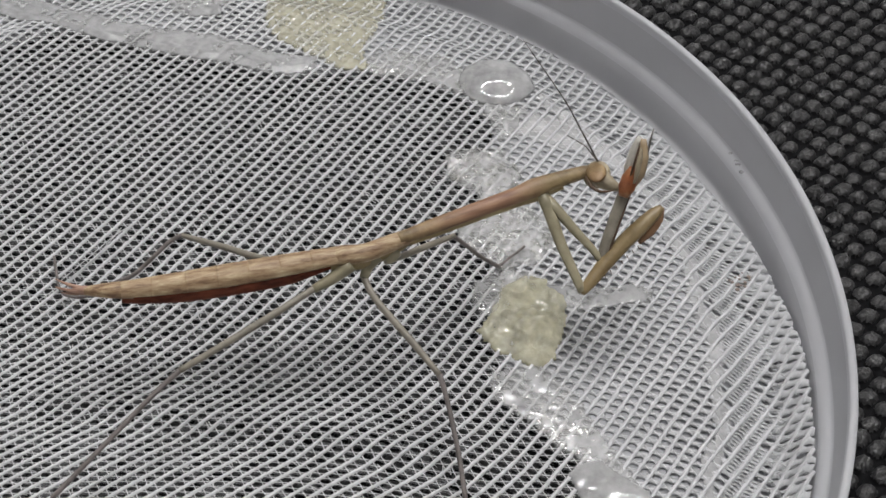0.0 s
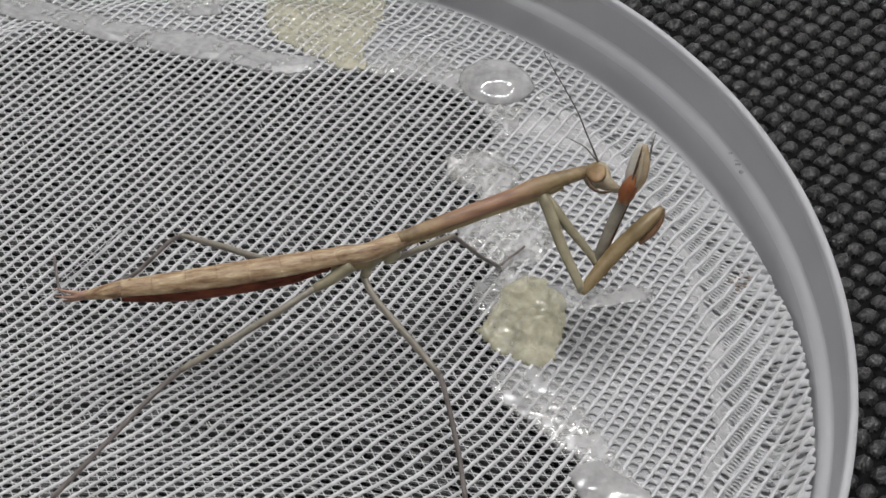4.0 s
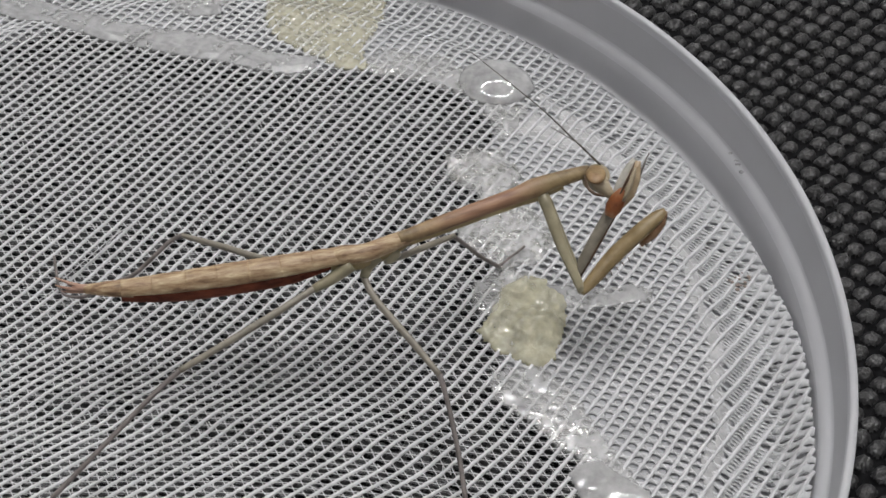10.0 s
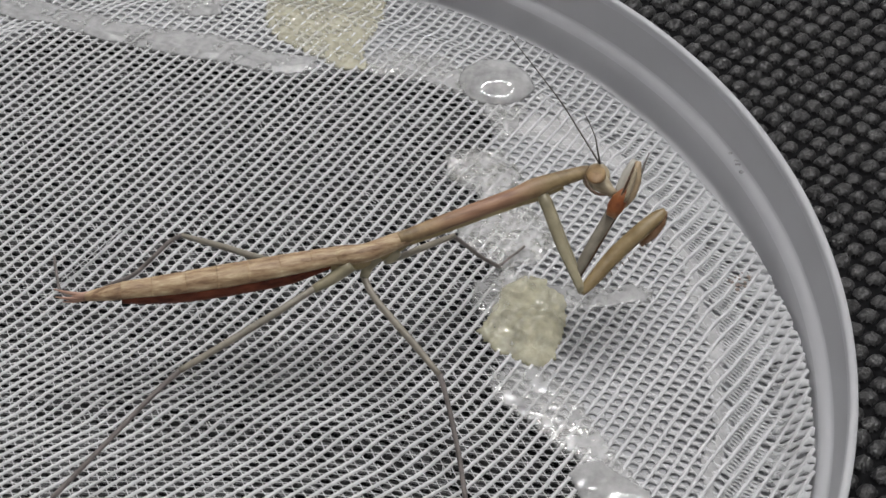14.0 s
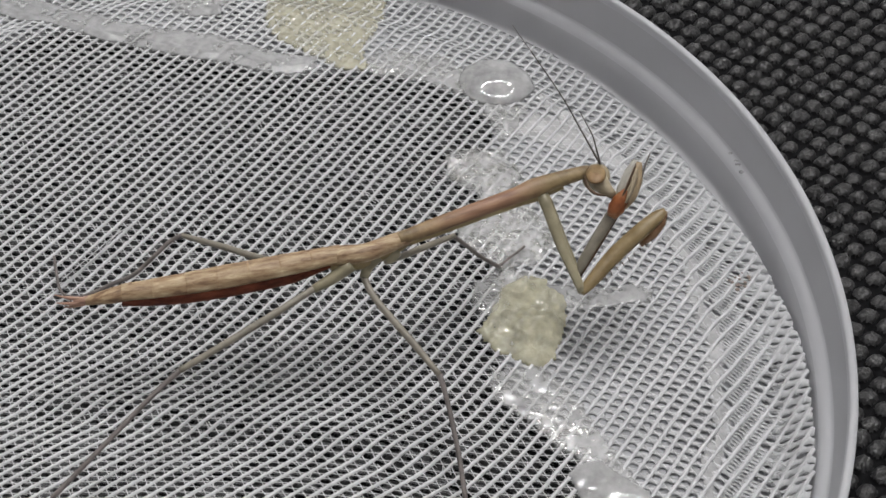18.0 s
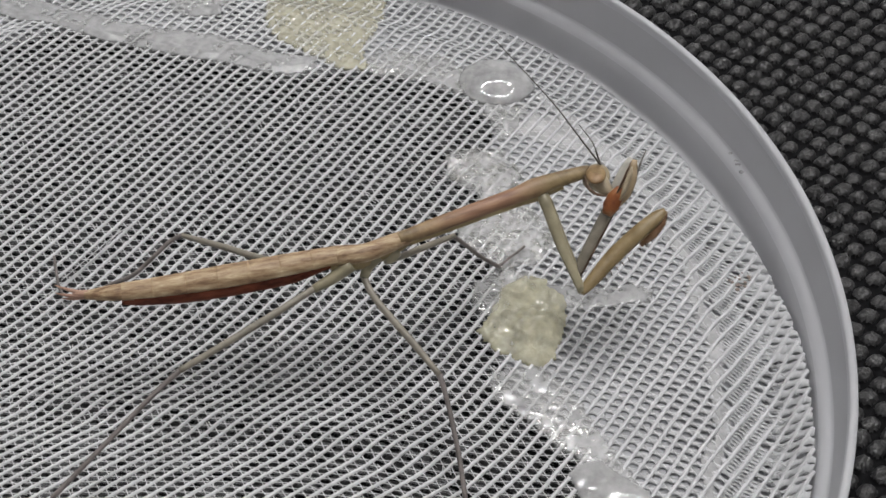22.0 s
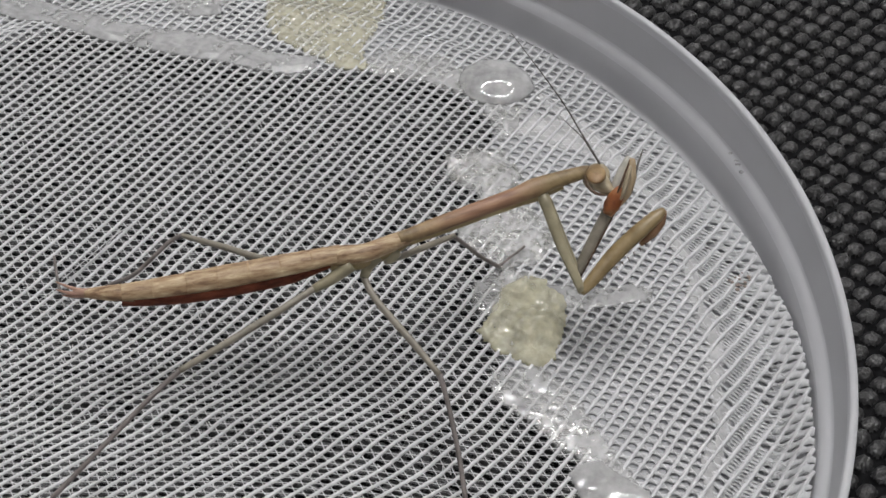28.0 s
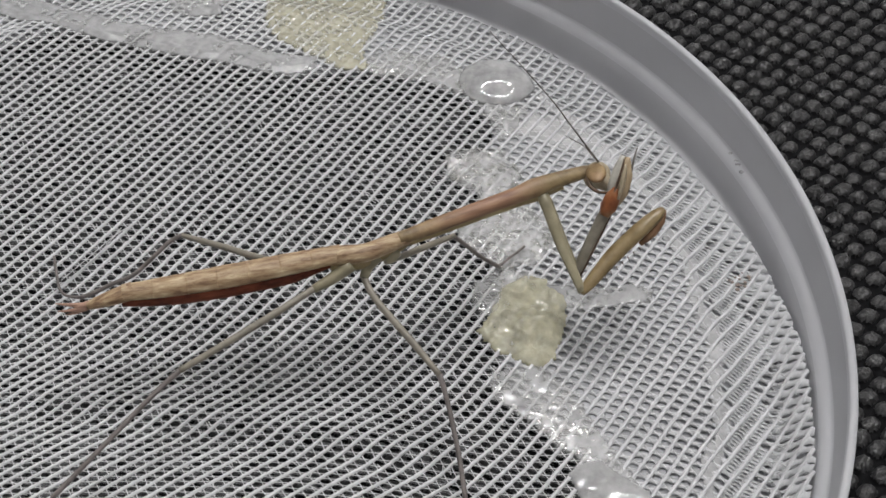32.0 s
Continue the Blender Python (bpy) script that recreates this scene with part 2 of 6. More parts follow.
def joined(*geos):
    verts, faces, base = [], [], 0
    for v, f in geos:
        verts.append(np.asarray(v, float))
        faces += [tuple(i + base for i in q) for q in f]
        base += len(v)
    return np.vstack(verts), faces


def step_up(x, a, b):
    t = np.clip((x - a) / (b - a), 0, 1)
    return t * t * (3 - 2 * t)


def wobble(x, y, s, seed=0.0):
    return noise.noise(Vector((x * s + seed * 7.3, y * s - seed * 3.1, seed)))


# ---- the ground: black embossed fabric, one sheet ----
def fabric_sheet():
    near_x, near_y = np.r_[np.arange(-30, 40, 0.26), np.arange(40, 86, 0.14)], np.arange(-28, 72, 0.16)
    far = np.array([100, 140, 250, 600, 1290.0])
    xs = np.r_[-far[::-1], -60, near_x, far]
    ys = np.r_[-far[::-1], -50, near_y, far]
    X, Y = np.meshgrid(xs, ys)
    # skewed lattice of low pillows, uneven like embossed leather
    wx = 0.10 * np.sin(X * 0.31 + 1.3 * np.sin(Y * 0.23)) + 0.05 * np.sin(X * 0.9 + Y * 0.7)
    wy = 0.10 * np.sin(Y * 0.29 + 1.1 * np.sin(X * 0.27)) + 0.05 * np.sin(Y * 0.8 - X * 0.6)
    a, b = np.array(FAB_A), np.array(FAB_B)
    inv = np.linalg.inv(np.array([a, b]).T)
    dx, dy = X + wx - FAB_AT[0], Y + wy - FAB_AT[1]
    u = inv[0, 0] * dx + inv[0, 1] * dy
    v = inv[1, 0] * dx + inv[1, 1] * dy
    iu, iv = np.round(u), np.round(v)
    rnd = np.abs(np.sin(iu * 12.9898 + iv * 78.233) * 43758.5453) % 1.0
    rnd2 = np.abs(np.sin(iu * 39.346 + iv * 11.135) * 24634.6345) % 1.0
    fu, fv = u - iu - 0.14 * (rnd - 0.5), v - iv - 0.14 * (rnd2 - 0.5)
    spin = 0.5 * (rnd2 - 0.5)
    fu, fv = fu * np.cos(spin) - fv * np.sin(spin), fu * np.sin(spin) + fv * np.cos(spin)
    power = 2.1 + 1.2 * rnd
    d = (np.abs(fu) ** power + np.abs(fv) ** power) ** (1 / power) / (0.435 + 0.05 * rnd2)
    dome = np.clip(1 - d ** 3.6, 0, 1) ** 0.8 * (0.8 + 0.3 * rnd)
    # each pillow carries a crumpled crease of its own
    lean = 6.28 * rnd
    ridge = np.exp(-((fu * np.cos(lean) + fv * np.sin(lean) + 0.05 * np.sin(14 * fv + 9 * rnd2)) / 0.07) ** 2)
    wr = np.sin(17 * fu + 5 * np.sin(11 * fv + 6.28 * rnd) + 6.28 * rnd2) * np.sin(15 * fv - 4 * np.sin(9 * fu + 6.28 * rnd2))
    Z = 0.75 * dome + (0.13 * wr + 0.2 * ridge * (rnd2 > 0.35)) * np.clip(dome * 1.5, 0, 1) - 1.15
    inside = (X > -30) & (X < 86) & (Y > -28) & (Y < 72)
    Z = np.where(inside, Z, -0.9)
    ny, nx = X.shape
    verts = np.c_[X.ravel(), Y.ravel(), Z.ravel()]
    q = (np.arange(ny - 1)[:, None] * nx + np.arange(nx - 1)[None, :]).ravel()
    faces = np.c_[q, q + 1, q + nx + 1, q + nx]
    ob = mesh_object("ground", verts, faces.tolist(), FABRIC)
    ob.data.materials.append(CLOTH)
    nub = (np.where(inside, dome, 0.0)[:-1, :-1] > 0.12).ravel()
    ob.data.polygons.foreach_set("material_index", np.where(nub, 0, 1).astype(np.int32))
    return tagged(ob, "black fabric sheet embossed with small shiny bumps", "fabric", kind="structure")


FAB_A, FAB_B, FAB_AT = (1.585, -1.160), (1.646, 1.752), (62.98, 47.29)
fabric_sheet()


# ---- the room that closes the place ----
def slab(name, lo, hi, mat, label, category):
    x0, y0, z0 = lo
    x1, y1, z1 = hi
    v = [(x, y, z) for x in (x0, x1) for y in (y0, y1) for z in (z0, z1)]
    f = [(0, 1, 3, 2), (4, 6, 7, 5), (0, 4, 5, 1), (2, 3, 7, 6), (0, 2, 6, 4), (1, 5, 7, 3)]
    ob = mesh_object(name, v, f, mat, smooth=False)
    return tagged(ob, label, category, kind="structure")


slab("wall_north", (-1250, 1250, -20), (1250, 1290, 1700), WALL, "plain pale painted room wall", "wall")
slab("wall_south", (-1250, -1290, -20), (1250, -1250, 1700), WALL, "plain pale painted room wall", "wall")
slab("wall_east", (1250, -1290, -20), (1290, 1290, 1700), WALL, "plain pale painted room wall", "wall")
slab("wall_west", (-1290, -1290, -20), (-1250, 1290, 1700), WALL, "plain pale painted room wall", "wall")
slab("ceiling", (-1290, -1290, 1700), (1290, 1290, 1740), CEIL, "plain white painted ceiling", "ceiling")


def ring_lamp():
    lamp = tagged(new("ring_lamp"), "round fluorescent ring lamp on a grey wall arm", "lamp")
    c = np.array(LAMP_AT, float)
    lamp.location = Vector(c) * MM
    aim = -c / np.linalg.norm(c)
    side = np.cross(aim, (0, 0, 1.0))
    side /= np.linalg.norm(side)
    up = np.cross(side, aim)
    th = np.linspace(0, 2 * math.pi, 97)
    ring = c + LAMP_RING * (np.cos(th)[:, None] * side + np.sin(th)[:, None] * up)
    part("tube", sweep(ring, np.full(97, LAMP_TUBE), 12, 1.0, tuple(aim), cap=False), LAMP, lamp, "glowing white ring tube")
    top = c + LAMP_RING * up - aim * LAMP_TUBE
    part("arm", limb([top - up * 5, top - aim * 40 + up * 10, (top[0], 1000, top[2] + 80), (top[0], 1252, top[2] + 90)], [9, 8, 9, 12], 10, step=20), ARM, lamp, "thin grey arm")
    return lamp


ring_lamp()

# ---- the round plastic lid, lying with its inside up ----
HOLE = [(-23.0, 43.1), (-18.4, 45.2), (-12.5, 45.2), (-4.1, 43.1), (2.4, 40.1), (8.1, 38.9), (15.5, 39.7), (22.9, 38.6), (26.6, 36.0), (29.5, 32.1), (29.7, 29.1), (27.2, 25.6), (28.3, 21.6), (27.6, 16.8), (29.2, 11.9), (28.1, 7.8), (28.7, 3.5), (29.5, -0.5), (29.5, -3.9), (32.0, -5.7), (35.5, -10.1), (37.6, -12.5), (39.4, -16.0), (34.0, -33.0), (18.0, -44.0), (-8.0, -46.0), (-32.0, -34.0), (-44.0, -14.0), (-46.0, 8.0), (-40.0, 27.0)]


def hole_radius(theta):
    """Ragged hand-cut opening in the middle of the lid."""
    ang = [math.atan2(y, x) for x, y in HOLE]
    rad = [math.hypot(x, y) for x, y in HOLE]
    order = sorted(range(len(ang)), key=lambda i: ang[i])
    ang, rad = [ang[i] for i in order], [rad[i] for i in order]
    return np.interp(theta, [ang[-1] - 2 * math.pi] + ang + [ang[0] + 2 * math.pi], [rad[-1]] + rad + [rad[0]])


def revolve(profile, steps=256, close=True):
    """Surface of revolution of a closed (r, z) outline."""
    pr = np.asarray(profile, float)
    n = len(pr)
    th = np.linspace(0, 2 * math.pi, steps, endpoint=False)
    verts = np.stack([pr[None, :, 0] * np.cos(th)[:, None], pr[None, :, 0] * np.sin(th)[:, None], np.broadcast_to(pr[:, 1], (steps, n))], -1).reshape(-1, 3)
    faces = []
    for i in range(steps):
        k = (i + 1) % steps
        for j in range(n if close else n - 1):
            l = (j + 1) % n
            faces.append((i * n + j, k * n + j, k * n + l, i * n + l))
    return verts, faces


def rounded(profile, cuts=3, amount=0.3):
    """Corner cutting of a closed outline."""
    p = [np.asarray(q, float) for q in profile]
    for _ in range(cuts):
        out = []
        for i in range(len(p)):
            a, b = p[i], p[(i + 1) % len(p)]
            out += [a + (b - a) * amount * 0.83, b - (b - a) * amount * 0.83]
        p = out
    return p


def plastic_lid():
    lid = tagged(new("plastic_lid"), "round milky white plastic lid lying inside up on black fabric", "lid")
    # rim: trough, low wall, shelf, tall wall, rolled lip
    rim = [(50.0, 2.3), (50.6, 2.15), (52.2, 1.2), (53.4, 0.8), (57.7, 0.8), (58.3, 1.0), (58.55, 1.9), (58.68, 3.2), (58.85, 4.1), (59.1, 4.6), (59.45, 4.85), (60.0, 4.98), (60.2, 5.3), (60.48, 9.4), (60.42, 9.8), (60.5, 10.2), (60.8, 10.34),
           (61.25, 10.2), (61.3, 9.3), (61.1, 9.0), (60.75, 4.6), (60.3, 4.2), (59.7, 3.9), (59.2, 0.4), (57.8, 0.1), (53.2, 0.1), (51.8, 0.6), (50.6, 1.5), (50.0, 1.6)]
    ob = part("rim", revolve(rounded(rim, 2, 0.22), 420), THICK_PLASTIC, lid, "milky grey stepped rim with a rolled lip")
    ob.data.set_sharp_from_angle(angle=radians(24))
    ob.data.materials.append(THIN_PLASTIC)
    for p in ob.data.polygons:
        c = p.center / MM
        far_out = math.hypot(c.x, c.y)
        p.material_index = int((5.2 < c.z < 9.3 and far_out > 60.0) or far_out < 58.0 or (c.z < 4.2 and far_out < 59.0))
    # flat panel from the ragged hole to the rim
    steps, rings = 360, 10
    verts, faces = [], []
    for i in range(steps):
        th = -math.pi + 2 * math.pi * i / steps
        r0 = min(float(hole_radius(th)) + 0.5 * wobble(math.cos(th) * 9, math.sin(th) * 9, 1.0, 2.0), 49.2)
        for z in (2.28, 1.62):
            for k in range(rings):
                r = r0 + (50.02 - r0) * k / (rings - 1)
                verts.append((r * math.cos(th), r * math.sin(th), z))
    m = 2 * rings
    for i in range(steps):
        a, b = i * m, ((i + 1) % steps) * m
        for k in range(rings - 1):
            faces.append((a + k, a + k + 1, b + k + 1, b + k))
            faces.append((a + rings + k, b + rings + k, b + rings + k + 1, a + rings + k + 1))
        faces.append((a, b, b + rings, a + rings))
    part("panel", (np.array(verts), faces), PLASTIC, lid, "flat panel with a ragged hand-cut opening")
    return lid


plastic_lid()


# ---- the net glued over the opening ----
def net_height(x, y):
    """Surface on which the net lies: panel, trough near the rim, a slack swell to the south-west."""
    r = np.hypot(x, y)
    east = step_up(x, 49.0, 57.0)
    climb = np.clip(2.2 - 0.13 * np.degrees(np.arctan2(y, x)), 1.0, 3.5)
    z = 2.45 - (1.0 + 0.4 * east) * step_up(r, 49.9, 53.2 + 0.4 * east) + climb * east * step_up(r, 55.4, 58.7)
    south = step_up(-y + 0.16 * x, -8.0, 26.0) * (1 - step_up(x, 12.0, 34.0))
    z = z + 2.2 * south
    # a soft fold across the slack part
    d = y + 7.6 + 0.155 * (x + 10.8)
    z = z + 0.6 * np.tanh(d / 1.3) * np.exp(-(d / 3.8) ** 2) * step_up(x, -18.0, -8.0) * (1 - step_up(x, 22.0, 34.0))
    z = z + 0.12 * np.sin(0.21 * x + 0.3) * np.sin(0.18 * y) * (r < 50)
    return z


def net_edge(theta):
    """Radius at which the net was trimmed, by hand and not quite round."""
    return np.interp(np.degrees(theta), (-120, -60, -13, 3, 9, 20, 45, 120), (57.2, 57.8, 58.75, 58.4, 58.2, 57.3, 57.2, 57.2)) + 0.08 * np.sin(9 * theta) + 0.1 * np.sin(23 * theta + 1)


RIB_GAP, RUNG_GAP = 1.17, 0.94
RIB_COUNT, RIB_STEP = 68, 0.55


def rib_heading(x, y):
    """Direction of the knitted ribs; the net is pulled askew, and its slack part to the south-west lies flatter."""
    h = np.interp(x, (-40.0, -20.0, -3.0, 11.0, 26.0, 41.0, 52.0), (53.0, 54.5, 56.3, 57.0, 57.5, 57.5, 54.0))
    low = np.clip((8.0 - y) / 18.0, 0.0, 1.0)
    return np.radians(h - 17.0 * low * (1 - step_up(x, 6.4 - 0.95 * y, 29.4 - 0.95 * y)))


def trace_ribs():
    """All ribs as lines, followed both ways from a row of starting stitches."""
    k = np.arange(-RIB_COUNT, RIB_COUNT + 1)
    a0 = radians(58.0)
    x0, y0 = 8 + k * RIB_GAP * math.sin(a0), 6 - k * RIB_GAP * math.cos(a0)
    n = 150
    X, Y = np.zeros((len(k), 2 * n + 1)), np.zeros((len(k), 2 * n + 1))
    X[:, n], Y[:, n] = x0, y0
    for sign in (1, -1):
        for i in range(1, n + 1):
            px, py = X[:, n + sign * (i - 1)], Y[:, n + sign * (i - 1)]
            h = rib_heading(px, py)
            X[:, n + sign * i] = px + sign * RIB_STEP * np.cos(h)
            Y[:, n + sign * i] = py + sign * RIB_STEP * np.sin(h)
    sway = 0.05 * np.sin(0.16 * Y + 0.05 * X) + 0.03 * np.sin(0.6 * Y + 0.9 * X)
    X = X + sway
    return X, Y


RIB_X, RIB_Y = trace_ribs()
RIB_S = (np.arange(RIB_X.shape[1]) - RIB_X.shape[1] // 2) * RIB_STEP


def rib_line(k, s):
    """Points of rib k at the ways s along it."""
    i = k + RIB_COUNT
    return np.interp(s, RIB_S, RIB_X[i]), np.interp(s, RIB_S, RIB_Y[i])


def net_sheet():
    net = tagged(new("net"), "white knitted mosquito net glued over the cut-out lid", "net")
    half = RIB_COUNT
    fib = []
    s_all = np.arange(-80, 80, RUNG_GAP / 5)
    trim = np.random.default_rng(31)
    for k in range(-half, half + 1):
        x, y = rib_line(k, s_all)
        ok = np.hypot(x, y) < net_edge(np.arctan2(y, x)) - 0.05 + trim.normal(0, 0.12)
        if ok.sum() < 4:
            continue
        i0, i1 = np.where(ok)[0][[0, -1]]
        xs, ys = x[i0:i1 + 1], y[i0:i1 + 1]
        zs = net_height(xs, ys) + 0.1
        way = s_all[i0:i1 + 1] + 0.3 * math.sin(k * 1.7)
        wave = 0.014 * np.sin(2 * math.pi * way / RUNG_GAP + k)
        over_panel = np.hypot(xs, ys) > hole_radius(np.arctan2(ys, xs))
        rad = 0.19 + 0.008 * over_panel + 0.026 * np.sin(4 * math.pi * way / RUNG_GAP + 0.6 * np.sin(0.9 * way)) + 0.012 * np.sin(way * 0.74 + k)
        geo = sweep(np.c_[xs + wave, ys - wave, zs], rad, 6, 0.75)
        part("rib", geo, RIB, net)
    # cross threads: a flat rung at each stitch, and a fine zigzag in every other cell
    rng = np.random.default_rng(4)
    ca, sa = math.cos(radians(55.0)), math.sin(radians(55.0))
    # way along the next rib at which a near-level thread arrives
    shift = RIB_GAP * (ca / sa)
    s_rungs = np.arange(-80, 80, RUNG_GAP / 2)
    tube_v, tube_f, panel_v, panel_f = [], [], [], []
    rib_way = np.arange(-half, half)
    for k in rib_way:
        jit = rng.normal(0, 0.05, (len(s_rungs), 2))
        wid = 0.145 + 0.03 * rng.normal(0, 1, len(s_rungs))
        xa, ya = rib_line(k, s_rungs + jit[:, 0])
        down = shift * 0.12
        tight = np.clip(np.hypot(np.gradient(xa), np.gradient(ya)) / (RUNG_GAP / 2), 0.3, 1.1)
        xb, yb = rib_line(k + 1, s_rungs + down + jit[:, 1])
        for i in range(len(s_rungs)):
            if math.hypot(xa[i], ya[i]) > net_edge(math.atan2(ya[i], xa[i])) + 0.8 or math.hypot(xb[i], yb[i]) > net_edge(math.atan2(yb[i], xb[i])) + 0.8:
                continue
            mid = math.hypot(xa[i], ya[i])
            slack = mid > float(hole_radius(math.atan2(ya[i], xa[i]))) + 0.5
            # pulled into narrow slits on the way down from the panel
            slits = xa[i] > 43.0 and 50.9 < mid < 54.0 + 0.5 * math.sin(0.7 * ya[i])
            if i % 2 and not slits:
                continue
            hem = xa[i] > 43.0 and mid > 54.6
            w = max(0.08, wid[i]) * tight[i] * (0.52 if slits else 1.6 if hem else 0.84 if slack else 1.0)
            a, b = np.array((xa[i], ya[i])), np.array((xb[i], yb[i]))
            d = (b - a) / (np.linalg.norm(b - a) + 1e-9)
            n = np.array((-d[1], d[0]))
            pts = []
            for t, ww in ((0.0, 2.7), (0.17, 2.15), (0.33, 1.5), (0.5, 1.3), (0.67, 1.5), (0.83, 2.15), (1.0, 2.7)):
                c = a + (b - a) * t
                for sgn in (1, -1):
                    q = c + n * w * ww * sgn
                    pts.append((q[0], q[1]))
            pts = np.array(pts)
            # cut off at the trimmed edge
            far = np.hypot(pts[:, 0], pts[:, 1])
            cut = net_edge(np.arctan2(pts[:, 1], pts[:, 0]))
            if (far > cut + 0.01).all():
                continue
            pts = pts * np.minimum(1.0, cut / far)[:, None]
            z = net_height(pts[:, 0], pts[:, 1])
            top = np.c_[pts, z + 0.1]
            low = np.c_[pts, z - 0.04]
            quads = []
            single = 8.0 < a[0] < 21.0 and 6.0 < a[1] < 28.0
            for j in range(6):
                e = 2 * j
                quads += [(e, e + 1, e + 3, e + 2), (e + 14, e + 16, e + 17, e + 15), (e, e + 2, e + 16, e + 14), (e + 1, e + 15, e + 17, e + 3)]
            if single:
                part("cross_thread", (np.vstack([top, low]), quads), SHADED_RUNG, net)
            else:
                # rungs over the panel go to the brighter-toned copy of the thread
                pile = panel_v if slack else tube_v
                (panel_f if slack else tube_f).extend([tuple(e + 28 * len(pile) for e in q) for q in quads])
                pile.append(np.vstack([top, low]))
            # two fine crossed fibres on each rung
            for lean in (0.36, -0.36):
                reach = RUNG_GAP * lean * rng.uniform(0.8, 1.2)
                x2, y2 = rib_line(k, s_rungs[i:i + 1] - reach)
                x3, y3 = rib_line(k + 1, s_rungs[i:i + 1] + down + reach)
                fib.append((np.array((x2[0], y2[0])), np.array((x3[0], y3[0]))))
    ob = part("cross_web", (np.vstack(tube_v), tube_f), SHADED_RUNG, net, "short flat cross threads between the ribs")
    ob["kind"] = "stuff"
    ob = part("panel_web", (np.vstack(panel_v), panel_f), PANEL_LIT_RUNG, net, "cross threads over the panel, its bounce light in their tone")
    ob["kind"] = "stuff"
    for _ in range(2600):
        k, w = int(rng.integers(-40, 41)), rng.uniform(-45, 45)
        x, y = rib_line(k, np.array([w]))
        p0 = np.array((x[0], y[0]))
        if math.hypot(*p0) < 56:
            t = rng.uniform(0, 2 * math.pi)
            fib.append((p0, p0 + rng.uniform(0.3, 0.8) * np.array((math.cos(t), math.sin(t)))))
    fv, ff, base = [], [], 0
    for p0, p1 in fib:
        if math.hypot(*p1) > 57 or math.hypot(*p0) > 57:
            continue
        d = (p1 - p0) / (np.linalg.norm(p1 - p0) + 1e-9)
        n = np.array((-d[1], d[0])) * 0.045
        z0, z1 = float(net_height(*p0)), float(net_height(*p1))
        fv += [(*(p0 + n), z0 + 0.09), (*(p0 - n), z0 + 0.09), (*p0, z0 + 0.15), (*(p1 + n), z1 + 0.09), (*(p1 - n), z1 + 0.09), (*p1, z1 + 0.15)]
        ff += [(base, base + 3, base + 5, base + 2), (base + 1, base + 2, base + 5, base + 4), (base, base + 1, base + 4, base + 3)]
        base += 6
    ob = part("zigzag_web", (np.array(fv), ff), FIBRE, net, "fine zigzag fibres across the cells")
    ob["kind"] = "stuff"
    return net


net_sheet()


# ---- hot glue round the opening ----
def inside_distance(px, py, poly):
    """Distance from the outline, positive inside."""
    n = len(poly)
    inside = np.zeros(px.shape, bool)
    dist = np.full(px.shape, 1e9)
    for i in range(n):
        x0, y0 = poly[i]
        x1, y1 = poly[(i + 1) % n]
        cross = ((y0 > py) != (y1 > py)) & (px < (x1 - x0) * (py - y0) / (y1 - y0 + 1e-12) + x0)
        inside ^= cross
        dx, dy = x1 - x0, y1 - y0
        t = np.clip(((px - x0) * dx + (py - y0) * dy) / (dx * dx + dy * dy + 1e-12), 0, 1)
        dist = np.minimum(dist, np.hypot(px - x0 - t * dx, py - y0 - t * dy))
    return np.where(inside, dist, -dist)


def bubble_mesh():
    v, f = ellipsoid((0, 0, 0), np.eye(3), (1, 1, 1), 12, 7)
    me = bpy.data.meshes.new("bubble")
    me.from_pydata((v * MM).tolist(), [], f)
    me.materials.append(BUBBLE)
    me.polygons.foreach_set("use_smooth", [True] * len(me.polygons))
    me.update()
    return me


BUBBLE_MESH = bubble_mesh()


